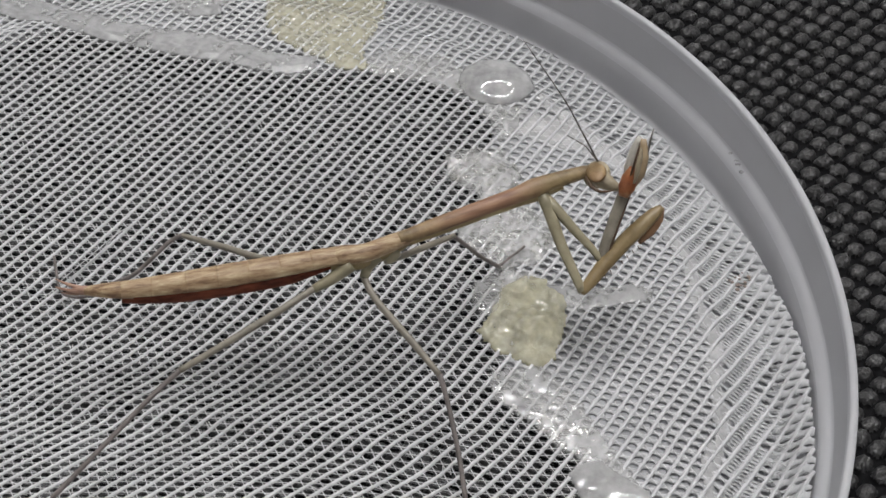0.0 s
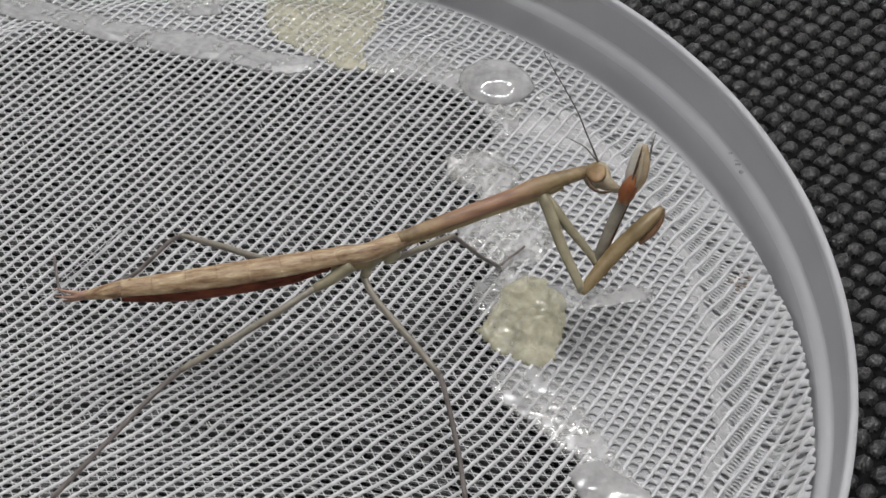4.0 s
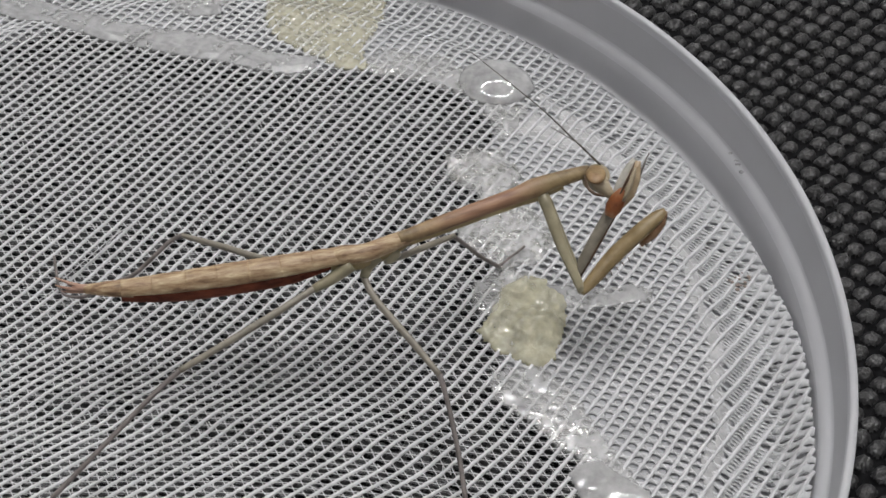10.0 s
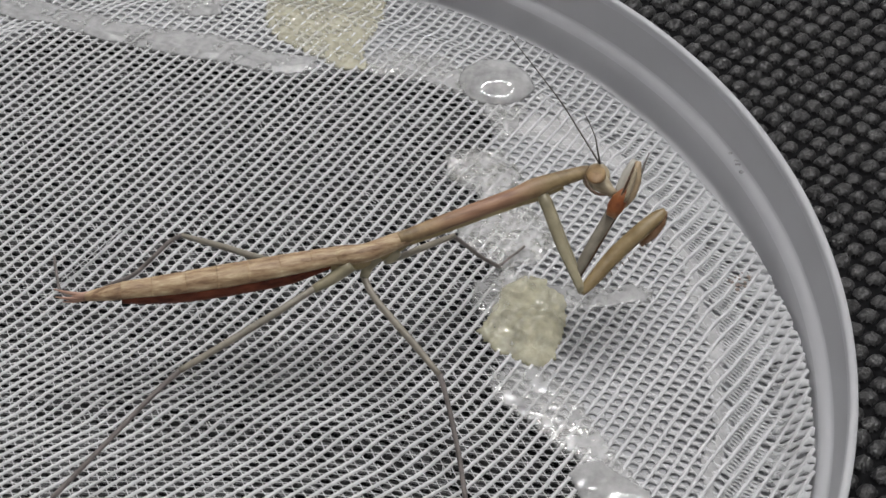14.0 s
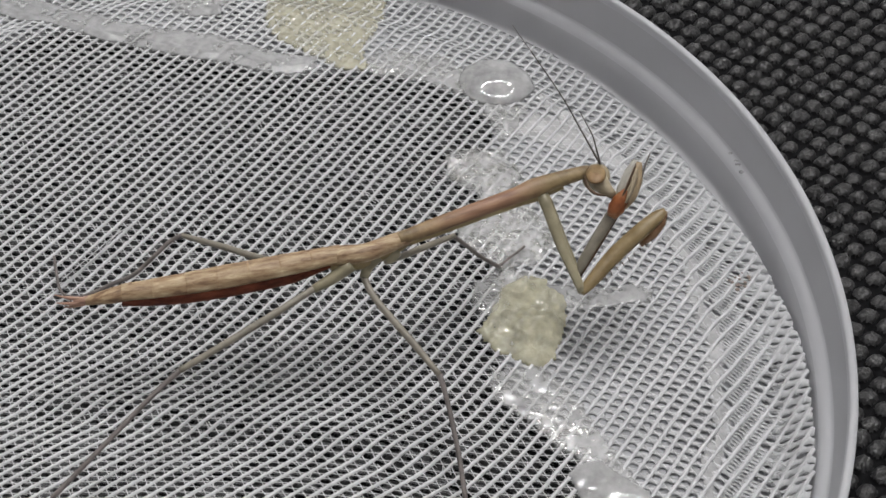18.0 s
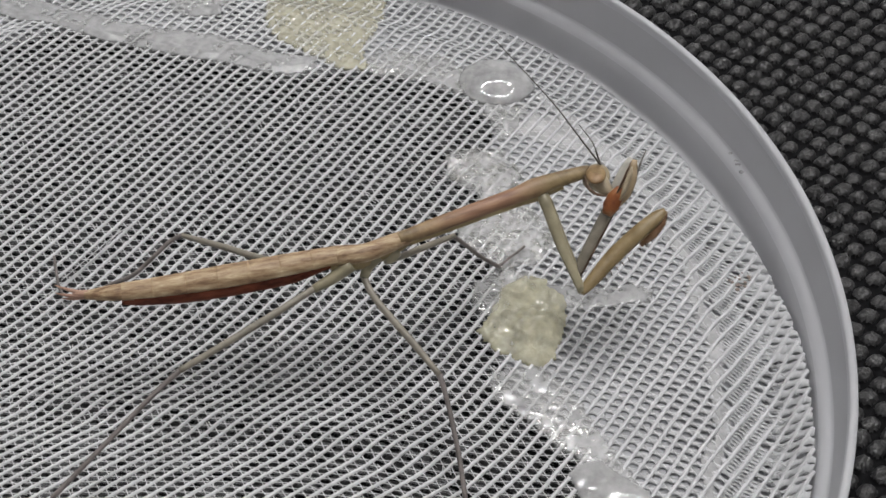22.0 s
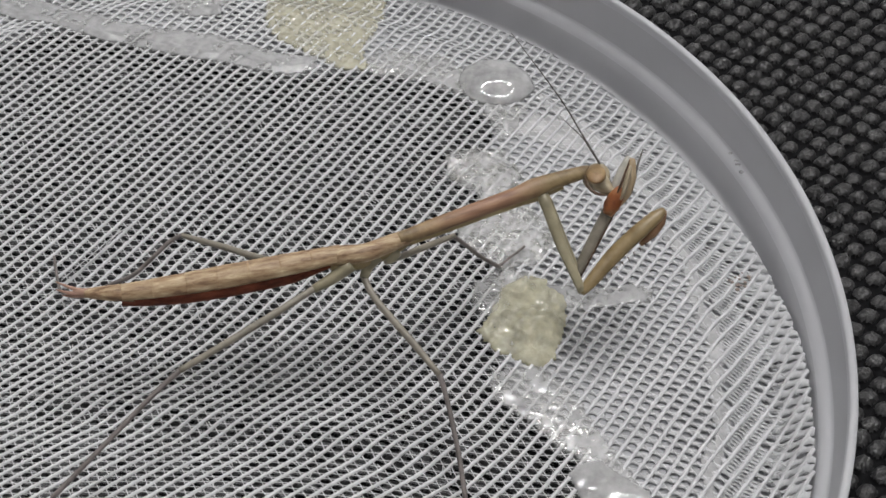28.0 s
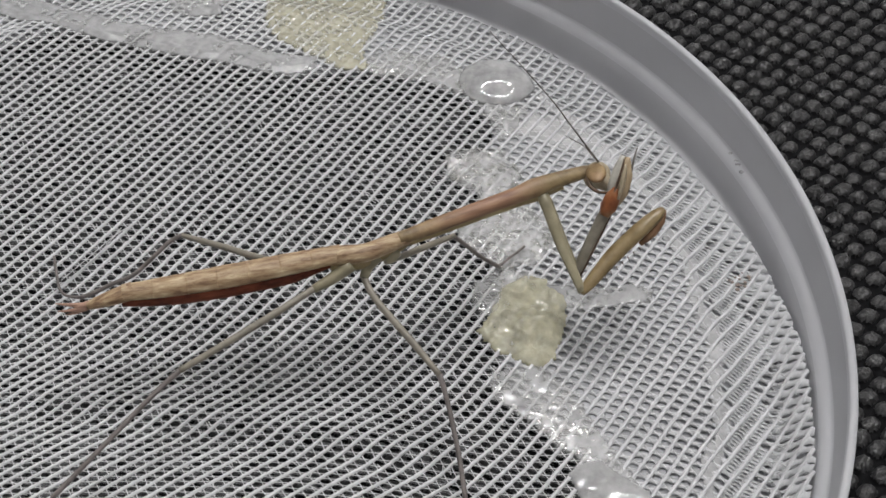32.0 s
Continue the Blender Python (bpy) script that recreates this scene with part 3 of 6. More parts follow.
def glue_patch(name, label, outline, height, mat, lumps=0.25, seed=1, bubbles=0, ridge=0.0, grain=0.9, cell=0.22, bubble_size=(0.16, 0.5), lift=0.12, soft=1.0, rag=1.0, fold=0.0):
    """A lump of set glue: thick in the middle, ragged at the edge, uneven on top."""
    poly = np.asarray(outline, float)[:, :2]
    lo, hi = poly.min(0) - 1, poly.max(0) + 1
    xs, ys = np.arange(lo[0], hi[0], cell), np.arange(lo[1], hi[1], cell)
    X, Y = np.meshgrid(xs, ys)
    D = inside_distance(X, Y, poly)
    W = np.vectorize(lambda a, b: wobble(a, b, grain, seed))(X, Y)
    W2 = np.vectorize(lambda a, b: wobble(a, b, grain * 2.7, seed + 5))(X, Y)
    D = D + rag * (0.55 * W + 0.25 * W2)
    body = np.clip(D, 0, None)
    Z = net_height(X, Y) + lift + height * (1 - np.exp(-body / (soft * (0.9 * height + 0.3)))) * (1 + lumps * 1.3 * W + lumps * 0.9 * W2)
    if ridge:
        Z = Z + ridge * np.exp(-((D - 1.1) / 0.35) ** 2)
    if fold:
        # drawn-out creases
        F = np.vectorize(lambda a, b: wobble(0.7 * a + 0.5 * b, 0.45 * b - 0.2 * a, 0.5, seed + 9))(X, Y)
        Z = Z + fold * np.exp(-(F / 0.06) ** 2) * np.clip(D, 0, 1)
    keep = D > 0
    idx = -np.ones(X.shape, int)
    verts, faces = [], []
    for j, i in zip(*np.where(keep)):
        idx[j, i] = len(verts)
        verts.append((X[j, i], Y[j, i], Z[j, i]))
    top = len(verts)
    low = net_height(X, Y) - 0.05
    for j, i in zip(*np.where(keep)):
        verts.append((X[j, i], Y[j, i], low[j, i]))
    quads = keep[:-1, :-1] & keep[1:, :-1] & keep[:-1, 1:] & keep[1:, 1:]
    edges = {}
    for j, i in zip(*np.where(quads)):
        q = (idx[j, i], idx[j, i + 1], idx[j + 1, i + 1], idx[j + 1, i])
        faces.append(q)
        faces.append(tuple(top + v for v in q[::-1]))
        for a, b in zip(q, q[1:] + q[:1]):
            if (b, a) in edges:
                del edges[(b, a)]
            else:
                edges[(a, b)] = True
    for a, b in edges:
        faces.append((b, a, top + a, top + b))
    c = poly.mean(0)
    thing = mesh_object(name, verts, faces, mat, origin=(c[0], c[1], float(net_height(c[0], c[1]))))
    tagged(thing, label, "glue")
    if bubbles:
        rng = np.random.default_rng(seed)
        made, tries = 0, 0
        while made < bubbles and tries < bubbles * 30:
            tries += 1
            x, y = rng.uniform(lo[0], hi[0]), rng.uniform(lo[1], hi[1])
            j, i = int((y - lo[1]) / cell), int((x - lo[0]) / cell)
            if j >= X.shape[0] or i >= X.shape[1] or D[j, i] < 0.3:
                continue
            size = rng.uniform(*bubble_size) * (0.6 + 0.4 * rng.random())
            ob = new("bubble", BUBBLE_MESH)
            ob.parent = thing
            ob.location = Vector((x, y, Z[j, i] + 0.05 * size)) * MM - thing.location
            ob.scale = (size, size, size * 0.8)
            made += 1
    return thing


def glue_drop(name, label, centre, half, mat):
    """A smooth low dome of set glue, thicker on its far side."""
    x, y, turn_by = centre
    z = float(net_height(x, y))
    c, t = math.cos(turn_by), math.sin(turn_by)
    rings, around = 26, 64
    v, faces = [], []
    for i in range(rings + 1):
        q = i / rings
        for k in range(around):
            a = 2 * math.pi * k / around
            w = q * (1 + 0.06 * wobble(3 * math.cos(a), 3 * math.sin(a), 0.8, 3.0))
            u, p = half[0] * w * math.cos(a), half[1] * w * math.sin(a)
            v.append((x + c * u - t * p, y + t * u + c * p, z + 0.2 + half[2] * (1 - q * q) * (1 + 0.04 * q * q * math.sin(2 * a + 3 * q)) + (1 - q ** 8) * (0.45 + 0.10 * p)))
            if i < rings:
                l = (k + 1) % around
                faces.append((i * around + k, (i + 1) * around + k, (i + 1) * around + l, i * around + l))
    last = rings * around
    for k in range(around):
        q = v[last + k]
        v.append((q[0], q[1], z - 0.1))
    for k in range(around):
        l = (k + 1) % around
        faces.append((last + k, last + around + k, last + around + l, last + l))
    return tagged(mesh_object(name, v, faces, mat, origin=(x, y, z)), label, "glue")


def glue_flakes(at):
    """Tiny dried flecks on the shelf of the rim."""
    rng = np.random.default_rng(21)
    r0, th0 = 59.75, math.atan2(at[1], at[0])
    bits = []
    for _ in range(6):
        th, r = th0 + rng.normal(0, 0.012), r0 + rng.normal(0, 0.15)
        bits.append(ellipsoid((r * math.cos(th), r * math.sin(th), 4.95), np.eye(3), (rng.uniform(0.1, 0.3), rng.uniform(0.1, 0.3), 0.12), 10, 6))
    ob = mesh_object("glue_fleck", *joined(*bits), CLEAR, origin=(r0 * math.cos(th0), r0 * math.sin(th0), 4.9))
    return tagged(ob, "tiny shiny flecks of dried glue on the rim", "glue")


glue_patch("glue_bead", "milky hot glue bead along the edge of the opening", [(-28.3, 49.8), (-25.5, 48.2), (-21.1, 46.4), (-14.6, 43.6), (-5.2, 41.1), (2.1, 39.5), (5.6, 38.2), (8.1, 38.3), (10.5, 39.1), (10.7, 41.6), (6.7, 41.8), (2.8, 43.2), (-1.1, 44.9), (-6.8, 45.6), (-12.0, 46.8), (-17.4, 49.3), (-22.2, 51.3), (-29.0, 53.9)], 0.2, MILKY, soft=1.4, lift=0.2, lumps=0.3, rag=0.3, seed=1, bubbles=6, grain=0.35, ridge=0.1)
glue_patch("glue_blob", "small glossy blob of clear hot glue on the net", [(-7.4, 51.2), (-0.3, 50.8), (-0.6, 48.0), (-4.2, 47.5), (-6.5, 48.8)], 0.9, CLEAR, seed=2, ridge=0.25)
glue_patch("yellowed_glue_patch", "yellowed bubbly glue patch soaked into the net", [(4.0, 53.3), (18.3, 53.9), (17.3, 46.8), (15.7, 43.7), (16.4, 39.6), (13.0, 39.2), (10.4, 41.3), (5.9, 43.7), (4.2, 46.8)], 0.12, YELLOW, lift=0.13, lumps=0.9, seed=3, bubbles=40, grain=1.7, bubble_size=(0.12, 0.34))
glue_patch("glue_bead", "clear hot glue bead along the edge of the opening", [(15.1, 41.8), (19.1, 43.2), (25.4, 41.9), (27.9, 38.7), (28.4, 34.4), (26.3, 35.9), (22.9, 37.6), (16.1, 39.0)], 0.25, THIN_GLUE, lift=0.1, lumps=0.5, seed=4, bubbles=30)
glue_patch("glue_film", "thin milky film of glue over the net", [(30.8, 30.3), (34.2, 34.0), (39.8, 30.7), (43.8, 27.7), (45.9, 23.7), (44.6, 22.4), (40.7, 26.4), (34.9, 28.8)], 0.1, FILM, lumps=0.1, seed=6, lift=0.03)
glue_patch("glue_blob", "glossy lump of clear hot glue on the net", [(24.5, 26.1), (27.1, 27.7), (30.7, 27.5), (32.7, 24.1), (32.0, 20.0), (29.6, 19.0), (26.6, 21.3), (24.5, 23.4)], 0.4, CLEAR, lift=0.08, lumps=0.6, seed=7, bubbles=70, bubble_size=(0.2, 0.5), grain=1.4)
glue_patch("glue_blob", "clear hot glue full of round bubbles", [(26.2, 16.8), (30.5, 19.8), (35.9, 18.2), (36.0, 13.9), (33.4, 11.4), (30.0, 10.1), (27.4, 13.0), (25.2, 14.9)], 0.35, CLEAR, lift=0.08, lumps=0.5, seed=8, bubbles=100, bubble_size=(0.2, 0.45), grain=1.2)
glue_patch("glue_blob", "clear bubbly hot glue beside the yellowed lump", [(27.3, 9.0), (30.3, 10.9), (33.3, 10.2), (32.4, 7.2), (30.9, 4.3), (28.9, 3.8), (26.9, 6.3)], 0.28, THIN_GLUE, lift=0.1, lumps=0.3, seed=19, bubbles=14, grain=1.0, bubble_size=(0.25, 0.5))
glue_patch("yellowed_glue_lump", "crumpled yellowish lump of glue beside the opening", [(32.5, 10.2), (34.6, 9.5), (36.4, 7.6), (36.4, 3.7), (35.0, -0.3), (33.4, -1.8), (29.1, 0.4), (27.5, 2.9), (28.6, 4.5), (29.6, 6.7), (30.2, 8.9)], 0.75, YELLOW_LUMP, lumps=0.55, lift=0.1, soft=1.5, ridge=0.15, seed=9, bubbles=5, grain=0.42, fold=0.45)
glue_patch("glue_bead", "short clear smear of hot glue", [(33.3, 9.4), (35.5, 8.8), (40.5, 8.7), (43.0, 9.5), (45.1, 8.6), (44.7, 6.8), (41.1, 6.3), (38.3, 5.3), (36.2, 5.8)], 0.12, MILKY, lift=0.16, rag=0.4, lumps=0.06, seed=10, bubbles=6)
glue_patch("glue_bead", "clear bubbly hot glue bead along the edge of the opening", [(28.8, -1.6), (33.7, -1.1), (36.5, -3.7), (39.0, -8.8), (41.5, -13.5), (43.4, -16.5), (38.1, -16.6), (37.1, -12.6), (34.4, -9.8), (30.9, -6.8), (28.7, -5.2)], 0.16, THIN_GLUE, lift=0.14, lumps=0.25, seed=11, bubbles=40, bubble_size=(0.1, 0.26), grain=0.7)
glue_patch("glue_film", "smooth whitish smear of hot glue drawn out over the net", [(37.2, -11.6), (38.5, -11.6), (39.8, -12.8), (41.2, -13.7), (42.7, -14.8), (43.3, -16.7), (36.6, -17.2), (36.1, -15.0), (35.3, -13.2)], 0.22, DROP, lift=0.2, lumps=0.15, seed=23, bubbles=4, rag=0.4, grain=0.5)
glue_drop("glue_drop", "large smooth milky drop of hot glue", (30.2, 37.9, -0.14), (4.10, 3.52, 0.55), DROP)
glue_patch("glue_blob", "clear lump of hot glue below the drop", [(28.0, 35.5), (31.5, 34.3), (34.2, 34.4), (31.6, 29.5), (30.4, 28.6), (29.5, 31.6)], 0.35, THIN_GLUE, seed=14, bubbles=6, lumps=0.3)
glue_patch("glue_film", "narrow whitish smear of glue along the panel edge", [(44.0, -21.5), (45.7, -18.5), (47.2, -15.3), (47.5, -11.8), (48.8, -8.6), (49.1, -5.2), (48.9, -1.7), (49.6, 1.7), (48.9, 5.1), (48.3, 8.5), (48.2, 12.0), (46.6, 15.1), (45.7, 18.5), (44.6, 21.7), (42.4, 24.5), (41.0, 27.7), (38.9, 30.4), (36.4, 32.7), (34.5, 35.7), (34.3, 38.1), (36.5, 35.2), (39.5, 33.1), (41.5, 30.2), (43.0, 26.9), (45.6, 24.2), (46.8, 20.9), (47.7, 17.4), (49.6, 14.2), (50.1, 10.7), (50.3, 7.1), (51.5, 3.6), (51.2, 0.0), (50.6, -3.5), (51.1, -7.2), (50.0, -10.6), (48.8, -14.0), (48.5, -17.7), (46.7, -20.8)], 0.10, FILM, lumps=0.1, seed=15, lift=0.03)
glue_flakes((53.07, 23.23, 5.60))

# ---- the mantis ----
def mantis_body():
    base = (16.42, 10.84, 2.60)
    mantis = tagged(new("mantis"), "slender tan mantis nymph standing on the net, grooming a foreleg", "mantis")
    mantis.location = Vector(base) * MM
    made = {"mantis": mantis}
    PX = 0.05

    # abdomen: a dark red belly under overlapping tan back plates
    line = [(-4.30, -1.90, 13.00), (-2.10, -1.57, 13.00), (1.34, -1.04, 13.20), (4.80, -0.47, 13.50), (8.26, 0.17, 13.80), (11.73, 0.97, 14.00), (14.97, 1.77, 14.20)]
    rad = [17.5 * PX, 20.5 * PX, 23.5 * PX, 25 * PX, 24.5 * PX, 22.5 * PX, 19 * PX]
    pivot = (8.75, 0.32, 13.80)
    p, r = smooth_line(line, rad, 0.25)
    low = p + np.array((0, -0.36, -0.72)) * np.minimum(1, r[:, None])
    belly = sweep(low, r * 0.86 * (0.72 + 0.28 * step_up(np.arange(len(r)) / len(r), 0.0, 0.3)) * (1 - 0.75 * step_up(np.arange(len(r)) / len(r), 0.72, 1.0)), 14, 0.9)
    abdomen = part("abdomen", belly, BELLY, mantis, "long abdomen with a dark red underside", pivot)
    made["abdomen"] = abdomen
    n = len(p)
    cuts = np.linspace(0, n - 1, 8).astype(int)
    for k in range(7):
        a, b = cuts[k], min(n, cuts[k + 1] + 2)
        m = b - a
        lip = 1 + 0.010 * np.linspace(1, -0.6, m) + 0.010 * np.sin(np.arange(m) * 1.7 + k)
        keel = sweep(p[a:b], r[a:b] * lip, 16, 0.82, arc=(0.0, 0.5), thick=0.12)
        v = keel[0]
        part("back_plate", (v, keel[1]), TAN, abdomen, "tan back plate with brown streaks", pivot)

    tip_pivot = (-3.96, -1.82, 13.00)
    tl = [(-3.28, -1.70, 13.00), (-5.02, -2.05, 13.00), (-6.52, -2.15, 12.80), (-7.51, -2.23, 12.70)]
    tp, tr = smooth_line(tl, [18.6 * PX, 16 * PX, 12 * PX, 8.5 * PX], 0.25)
    made["abdomen_tip"] = part("abdomen_tip", sweep(tp, tr, 14, 0.8), TAN, abdomen, "tapering last segments of the abdomen", tip_pivot)
    cerci = joined(limb([(-6.72, -2.13, 12.80), (-7.62, -2.13, 12.70), (-8.62, -2.14, 12.60)], [8 * PX, 7 * PX, 3 * PX], 8),
                   limb([(-7.52, -2.08, 12.80), (-8.94, -1.86, 12.80), (-10.25, -1.55, 13.00)], [4 * PX, 3.5 * PX, 1 * PX], 6),
                   limb([(-7.52, -2.24, 12.60), (-8.92, -2.26, 12.50), (-10.14, -2.04, 12.50)], [4 * PX, 3.5 * PX, 1 * PX], 6),
                   limb([(-7.54, -2.27, 12.40), (-8.65, -2.33, 12.20), (-9.59, -2.19, 12.00)], [3.5 * PX, 3 * PX, 1 * PX], 6))
    made["cerci"] = part("cerci", cerci, TIP, abdomen, "pinkish pair of short tail feelers", tip_pivot)

    # thorax
    tl = [(13.62, 1.41, 14.10), (15.03, 1.69, 14.30), (16.99, 1.93, 14.40), (19.23, 2.98, 14.60), (22.01, 4.40, 14.80)]
    tp, tr = smooth_line(tl, [14 * PX, 19.5 * PX, 18.5 * PX, 17 * PX, 13 * PX], 0.25)
    part("thorax", sweep(tp, tr, 14, 0.85), TAN, mantis, "tan mid thorax")
    under = limb([(13.99, 0.97, 13.40), (16.74, 1.79, 13.40), (19.75, 3.33, 13.70), (21.51, 4.31, 14.20)], [9 * PX, 14 * PX, 12 * PX, 6 * PX], 10)
    part("breast", under, OLIVE, mantis, "olive underside of the thorax")
    pl = [(19.99, 3.30, 14.80), (23.27, 4.92, 15.00), (27.38, 6.88, 15.30), (30.76, 8.42, 15.60), (32.34, 9.27, 15.70), (34.47, 10.27, 15.80), (36.42, 10.94, 16.00), (37.49, 11.35, 16.00)]
    pp, pr = smooth_line(pl, [13 * PX, 15.3 * PX, 15.5 * PX, 16.5 * PX, 19.5 * PX, 16 * PX, 14 * PX, 12 * PX], 0.25)
    pron = part("pronotum", sweep(pp, pr, 16, 0.85), NECK, mantis, "long brown-pink pronotum, olive towards the head")
    part("pronotum_edge", sweep(pp[4:-10] + np.array((0.0, -0.32, -0.5)) * pr[4:-10, None] / 0.75, pr[4:-10] * 0.6, 10), OLIVE, pron, "paler olive lower edge")
    # walking legs
    def leg(name, coxa, femur, tibia, tarsus, wide):
        if coxa:
            part("coxa", limb(coxa, [13 * PX, 11 * PX, 8 * PX][:len(coxa)], 10), PALE, mantis, "pale green leg base")
        part("femur", limb(femur, [wide * PX] + [wide * 1.05 * PX] * (len(femur) - 2) + [wide * 0.85 * PX], 8), SHANK, mantis, "thin grey-brown upper leg")
        part("tibia", limb(tibia, [wide * 0.85 * PX] + [wide * 0.7 * PX] * (len(tibia) - 1), 8), SHIN, mantis, "thin purple-grey lower leg")
        part("tarsus", limb(tarsus, [wide * 0.6 * PX] + [wide * 0.5 * PX] * (len(tarsus) - 1), 6), SHIN, mantis, "jointed grey foot")

    leg("mid_near", [(18.14, 2.23, 13.80), (17.35, 1.69, 13.00), (16.97, 0.72, 12.40)], [(16.97, 0.86, 12.40), (18.09, -1.26, 11.80), (21.70, -5.49, 10.60), (23.87, -8.08, 9.80)],
        [(23.87, -7.96, 9.80), (24.66, -10.30, 8.60), (25.65, -14.24, 6.60), (26.28, -17.80, 5.00)], [(26.28, -17.69, 5.00), (26.58, -19.12, 4.40), (26.99, -20.58, 3.60)], 6.5)
    leg("hind_near", [(15.85, 1.08, 13.80), (14.27, 0.12, 13.00), (12.55, -0.92, 12.60)], [(12.89, -0.66, 12.70), (9.44, -3.36, 12.20), (5.18, -6.34, 11.40), (1.35, -8.81, 10.60)],
        [(1.43, -8.68, 10.60), (-0.78, -11.10, 10.00), (-4.66, -15.62, 8.60), (-8.42, -19.75, 7.00)], [(-8.34, -19.64, 7.00), (-9.34, -20.79, 6.60), (-10.43, -21.66, 6.20)], 6.5)
    leg("mid_far", [(19.75, 3.12, 13.40), (19.36, 2.53, 13.20), (18.96, 2.29, 13.00)], [(18.86, 2.21, 13.00), (20.53, 3.55, 12.40), (22.86, 5.78, 11.40), (25.21, 7.97, 10.40)],
        [(25.10, 7.90, 10.40), (26.23, 8.20, 9.00), (27.87, 9.00, 6.40), (29.92, 10.15, 3.60)], [(29.81, 10.22, 3.60), (30.85, 11.47, 3.40), (32.48, 13.26, 3.30)], 6.0)
    leg("hind_far", [], [(11.94, 1.35, 13.20), (8.02, 2.68, 12.40), (3.96, 4.79, 11.60), (-0.08, 6.80, 10.80)],
        [(0.02, 6.80, 10.80), (-1.25, 6.53, 10.20), (-4.32, 4.28, 8.20), (-6.30, 4.32, 6.80), (-8.55, 4.13, 5.40), (-9.83, 4.04, 4.80)], [(-9.72, 4.05, 4.80), (-11.17, 4.72, 4.20), (-12.25, 6.11, 3.70), (-13.58, 10.75, 2.90)], 6.0)

    # raptorial foreleg on the near side, folded
    coxa = part("foreleg_coxa", limb([(33.05, 8.99, 15.20), (33.57, 8.09, 14.80), (34.74, 5.34, 13.00), (35.90, 3.15, 11.60), (36.90, 1.36, 10.40)], [12 * PX, 13 * PX, 11 * PX, 9.5 * PX, 8.5 * PX], 12, 0.8), PALE, mantis, "pale olive upper foreleg")
    elbow = (36.87, 1.83, 10.40)
    fem = limb([(36.79, 1.22, 10.40), (37.63, 2.19, 10.80), (39.73, 4.51, 12.00), (42.05, 6.40, 13.40), (43.62, 7.63, 14.20), (44.35, 8.13, 14.60)], [7 * PX, 12 * PX, 16 * PX, 16 * PX, 13 * PX, 6 * PX], 14, 0.7)
    femur = part("foreleg_femur", fem, AMBER, mantis, "thick amber-brown raptorial femur", elbow)
    made["near_femur"] = femur
    tib = limb([(44.32, 8.44, 14.20), (44.01, 7.56, 13.60), (43.29, 6.62, 12.90), (42.26, 5.81, 12.20)], [7 * PX, 11 * PX, 10 * PX, 4 * PX], 10)
    part("foreleg_tibia", tib, CHESTNUT, femur, "reddish-brown folded tibia", elbow)
    spines = []
    for k in range(9):
        t = k / 8.0
        a = np.array((38.92, 2.70, 11.20)) * (1 - t) + np.array((43.15, 6.14, 12.80)) * t
        spines.append(limb([a, a + np.array((0.18, -0.32, -0.2))], [0.07, 0.015], 5))
    part("spine_row", joined(*spines), DARK, femur, "row of short dark spines", elbow)

    # raptorial foreleg on the far side, held to the mouth
    made["far_coxa"] = part("foreleg_coxa", limb([(33.28, 9.11, 15.00), (34.31, 7.97, 14.50), (36.16, 6.58, 13.00), (37.76, 5.65, 11.60), (38.80, 4.75, 10.60)], [10 * PX, 11 * PX, 9.5 * PX, 8 * PX, 7 * PX], 12, 0.8), PALE, mantis, "pale olive upper foreleg", (33.28, 9.11, 15.00))
    knee = (38.71, 5.03, 10.60)
    wrist = (41.53, 10.83, 15.40)
    f2 = limb([(38.61, 4.83, 10.50), (39.00, 5.87, 11.40), (39.89, 7.70, 13.00), (41.11, 10.13, 14.90)], [6 * PX, 10.5 * PX, 11.5 * PX, 12 * PX], 12, 0.8)
    edge = limb([(38.95, 4.75, 10.60), (39.45, 5.72, 11.50), (40.38, 7.50, 13.10), (41.45, 9.60, 14.70)], [1.5 * PX, 3 * PX, 3 * PX, 2 * PX], 8)
    far_femur = part("foreleg_femur", f2, SHANK, mantis, "grey-brown raptorial femur", knee)
    made["far_femur"] = far_femur
    part("femur_edge", edge, DARK, far_femur, "dark brown lower edge", knee)
    patch = limb([(40.75, 9.00, 15.00), (41.06, 9.69, 15.50), (41.39, 10.33, 16.20), (41.69, 11.00, 16.80)], [9 * PX, 16 * PX, 15 * PX, 6 * PX], 12, 0.75)
    part("foreleg_patch", patch, RUST, far_femur, "rust-orange inner side of the femur", knee)
    right = limb([(41.62, 10.14, 15.50), (42.16, 11.08, 16.10), (42.60, 12.47, 16.80), (42.72, 13.92, 17.40)], [9 * PX, 14 * PX, 12 * PX, 5 * PX], 12, 0.7)
    left = limb([(41.20, 10.74, 15.30), (41.46, 11.68, 15.90), (41.92, 13.07, 16.60), (42.36, 14.22, 17.20)], [7 * PX, 11 * PX, 10 * PX, 5 * PX], 12, 0.7)
    tarsus = limb([(42.62, 11.40, 16.60), (43.06, 12.70, 17.00), (43.30, 13.74, 17.30), (43.62, 14.80, 17.70)], [2.6 * PX, 2.4 * PX, 2 * PX, 1.2 * PX], 6)
    t2 = joined(right, left, tarsus)
    made["far_tibia"] = part("foreleg_tibia", t2, BUFF, far_femur, "buff and grey-white grasping tibia with a thin grey tarsus", wrist)
    made["far_tibia"].data.materials.append(GREY)
    made["far_tibia"].data.materials.append(ANT)
    n_right, n_left = len(right[1]), len(left[1])
    for f in made["far_tibia"].data.polygons:
        f.material_index = 0 if f.index < n_right else (1 if f.index < n_right + n_left else 2)
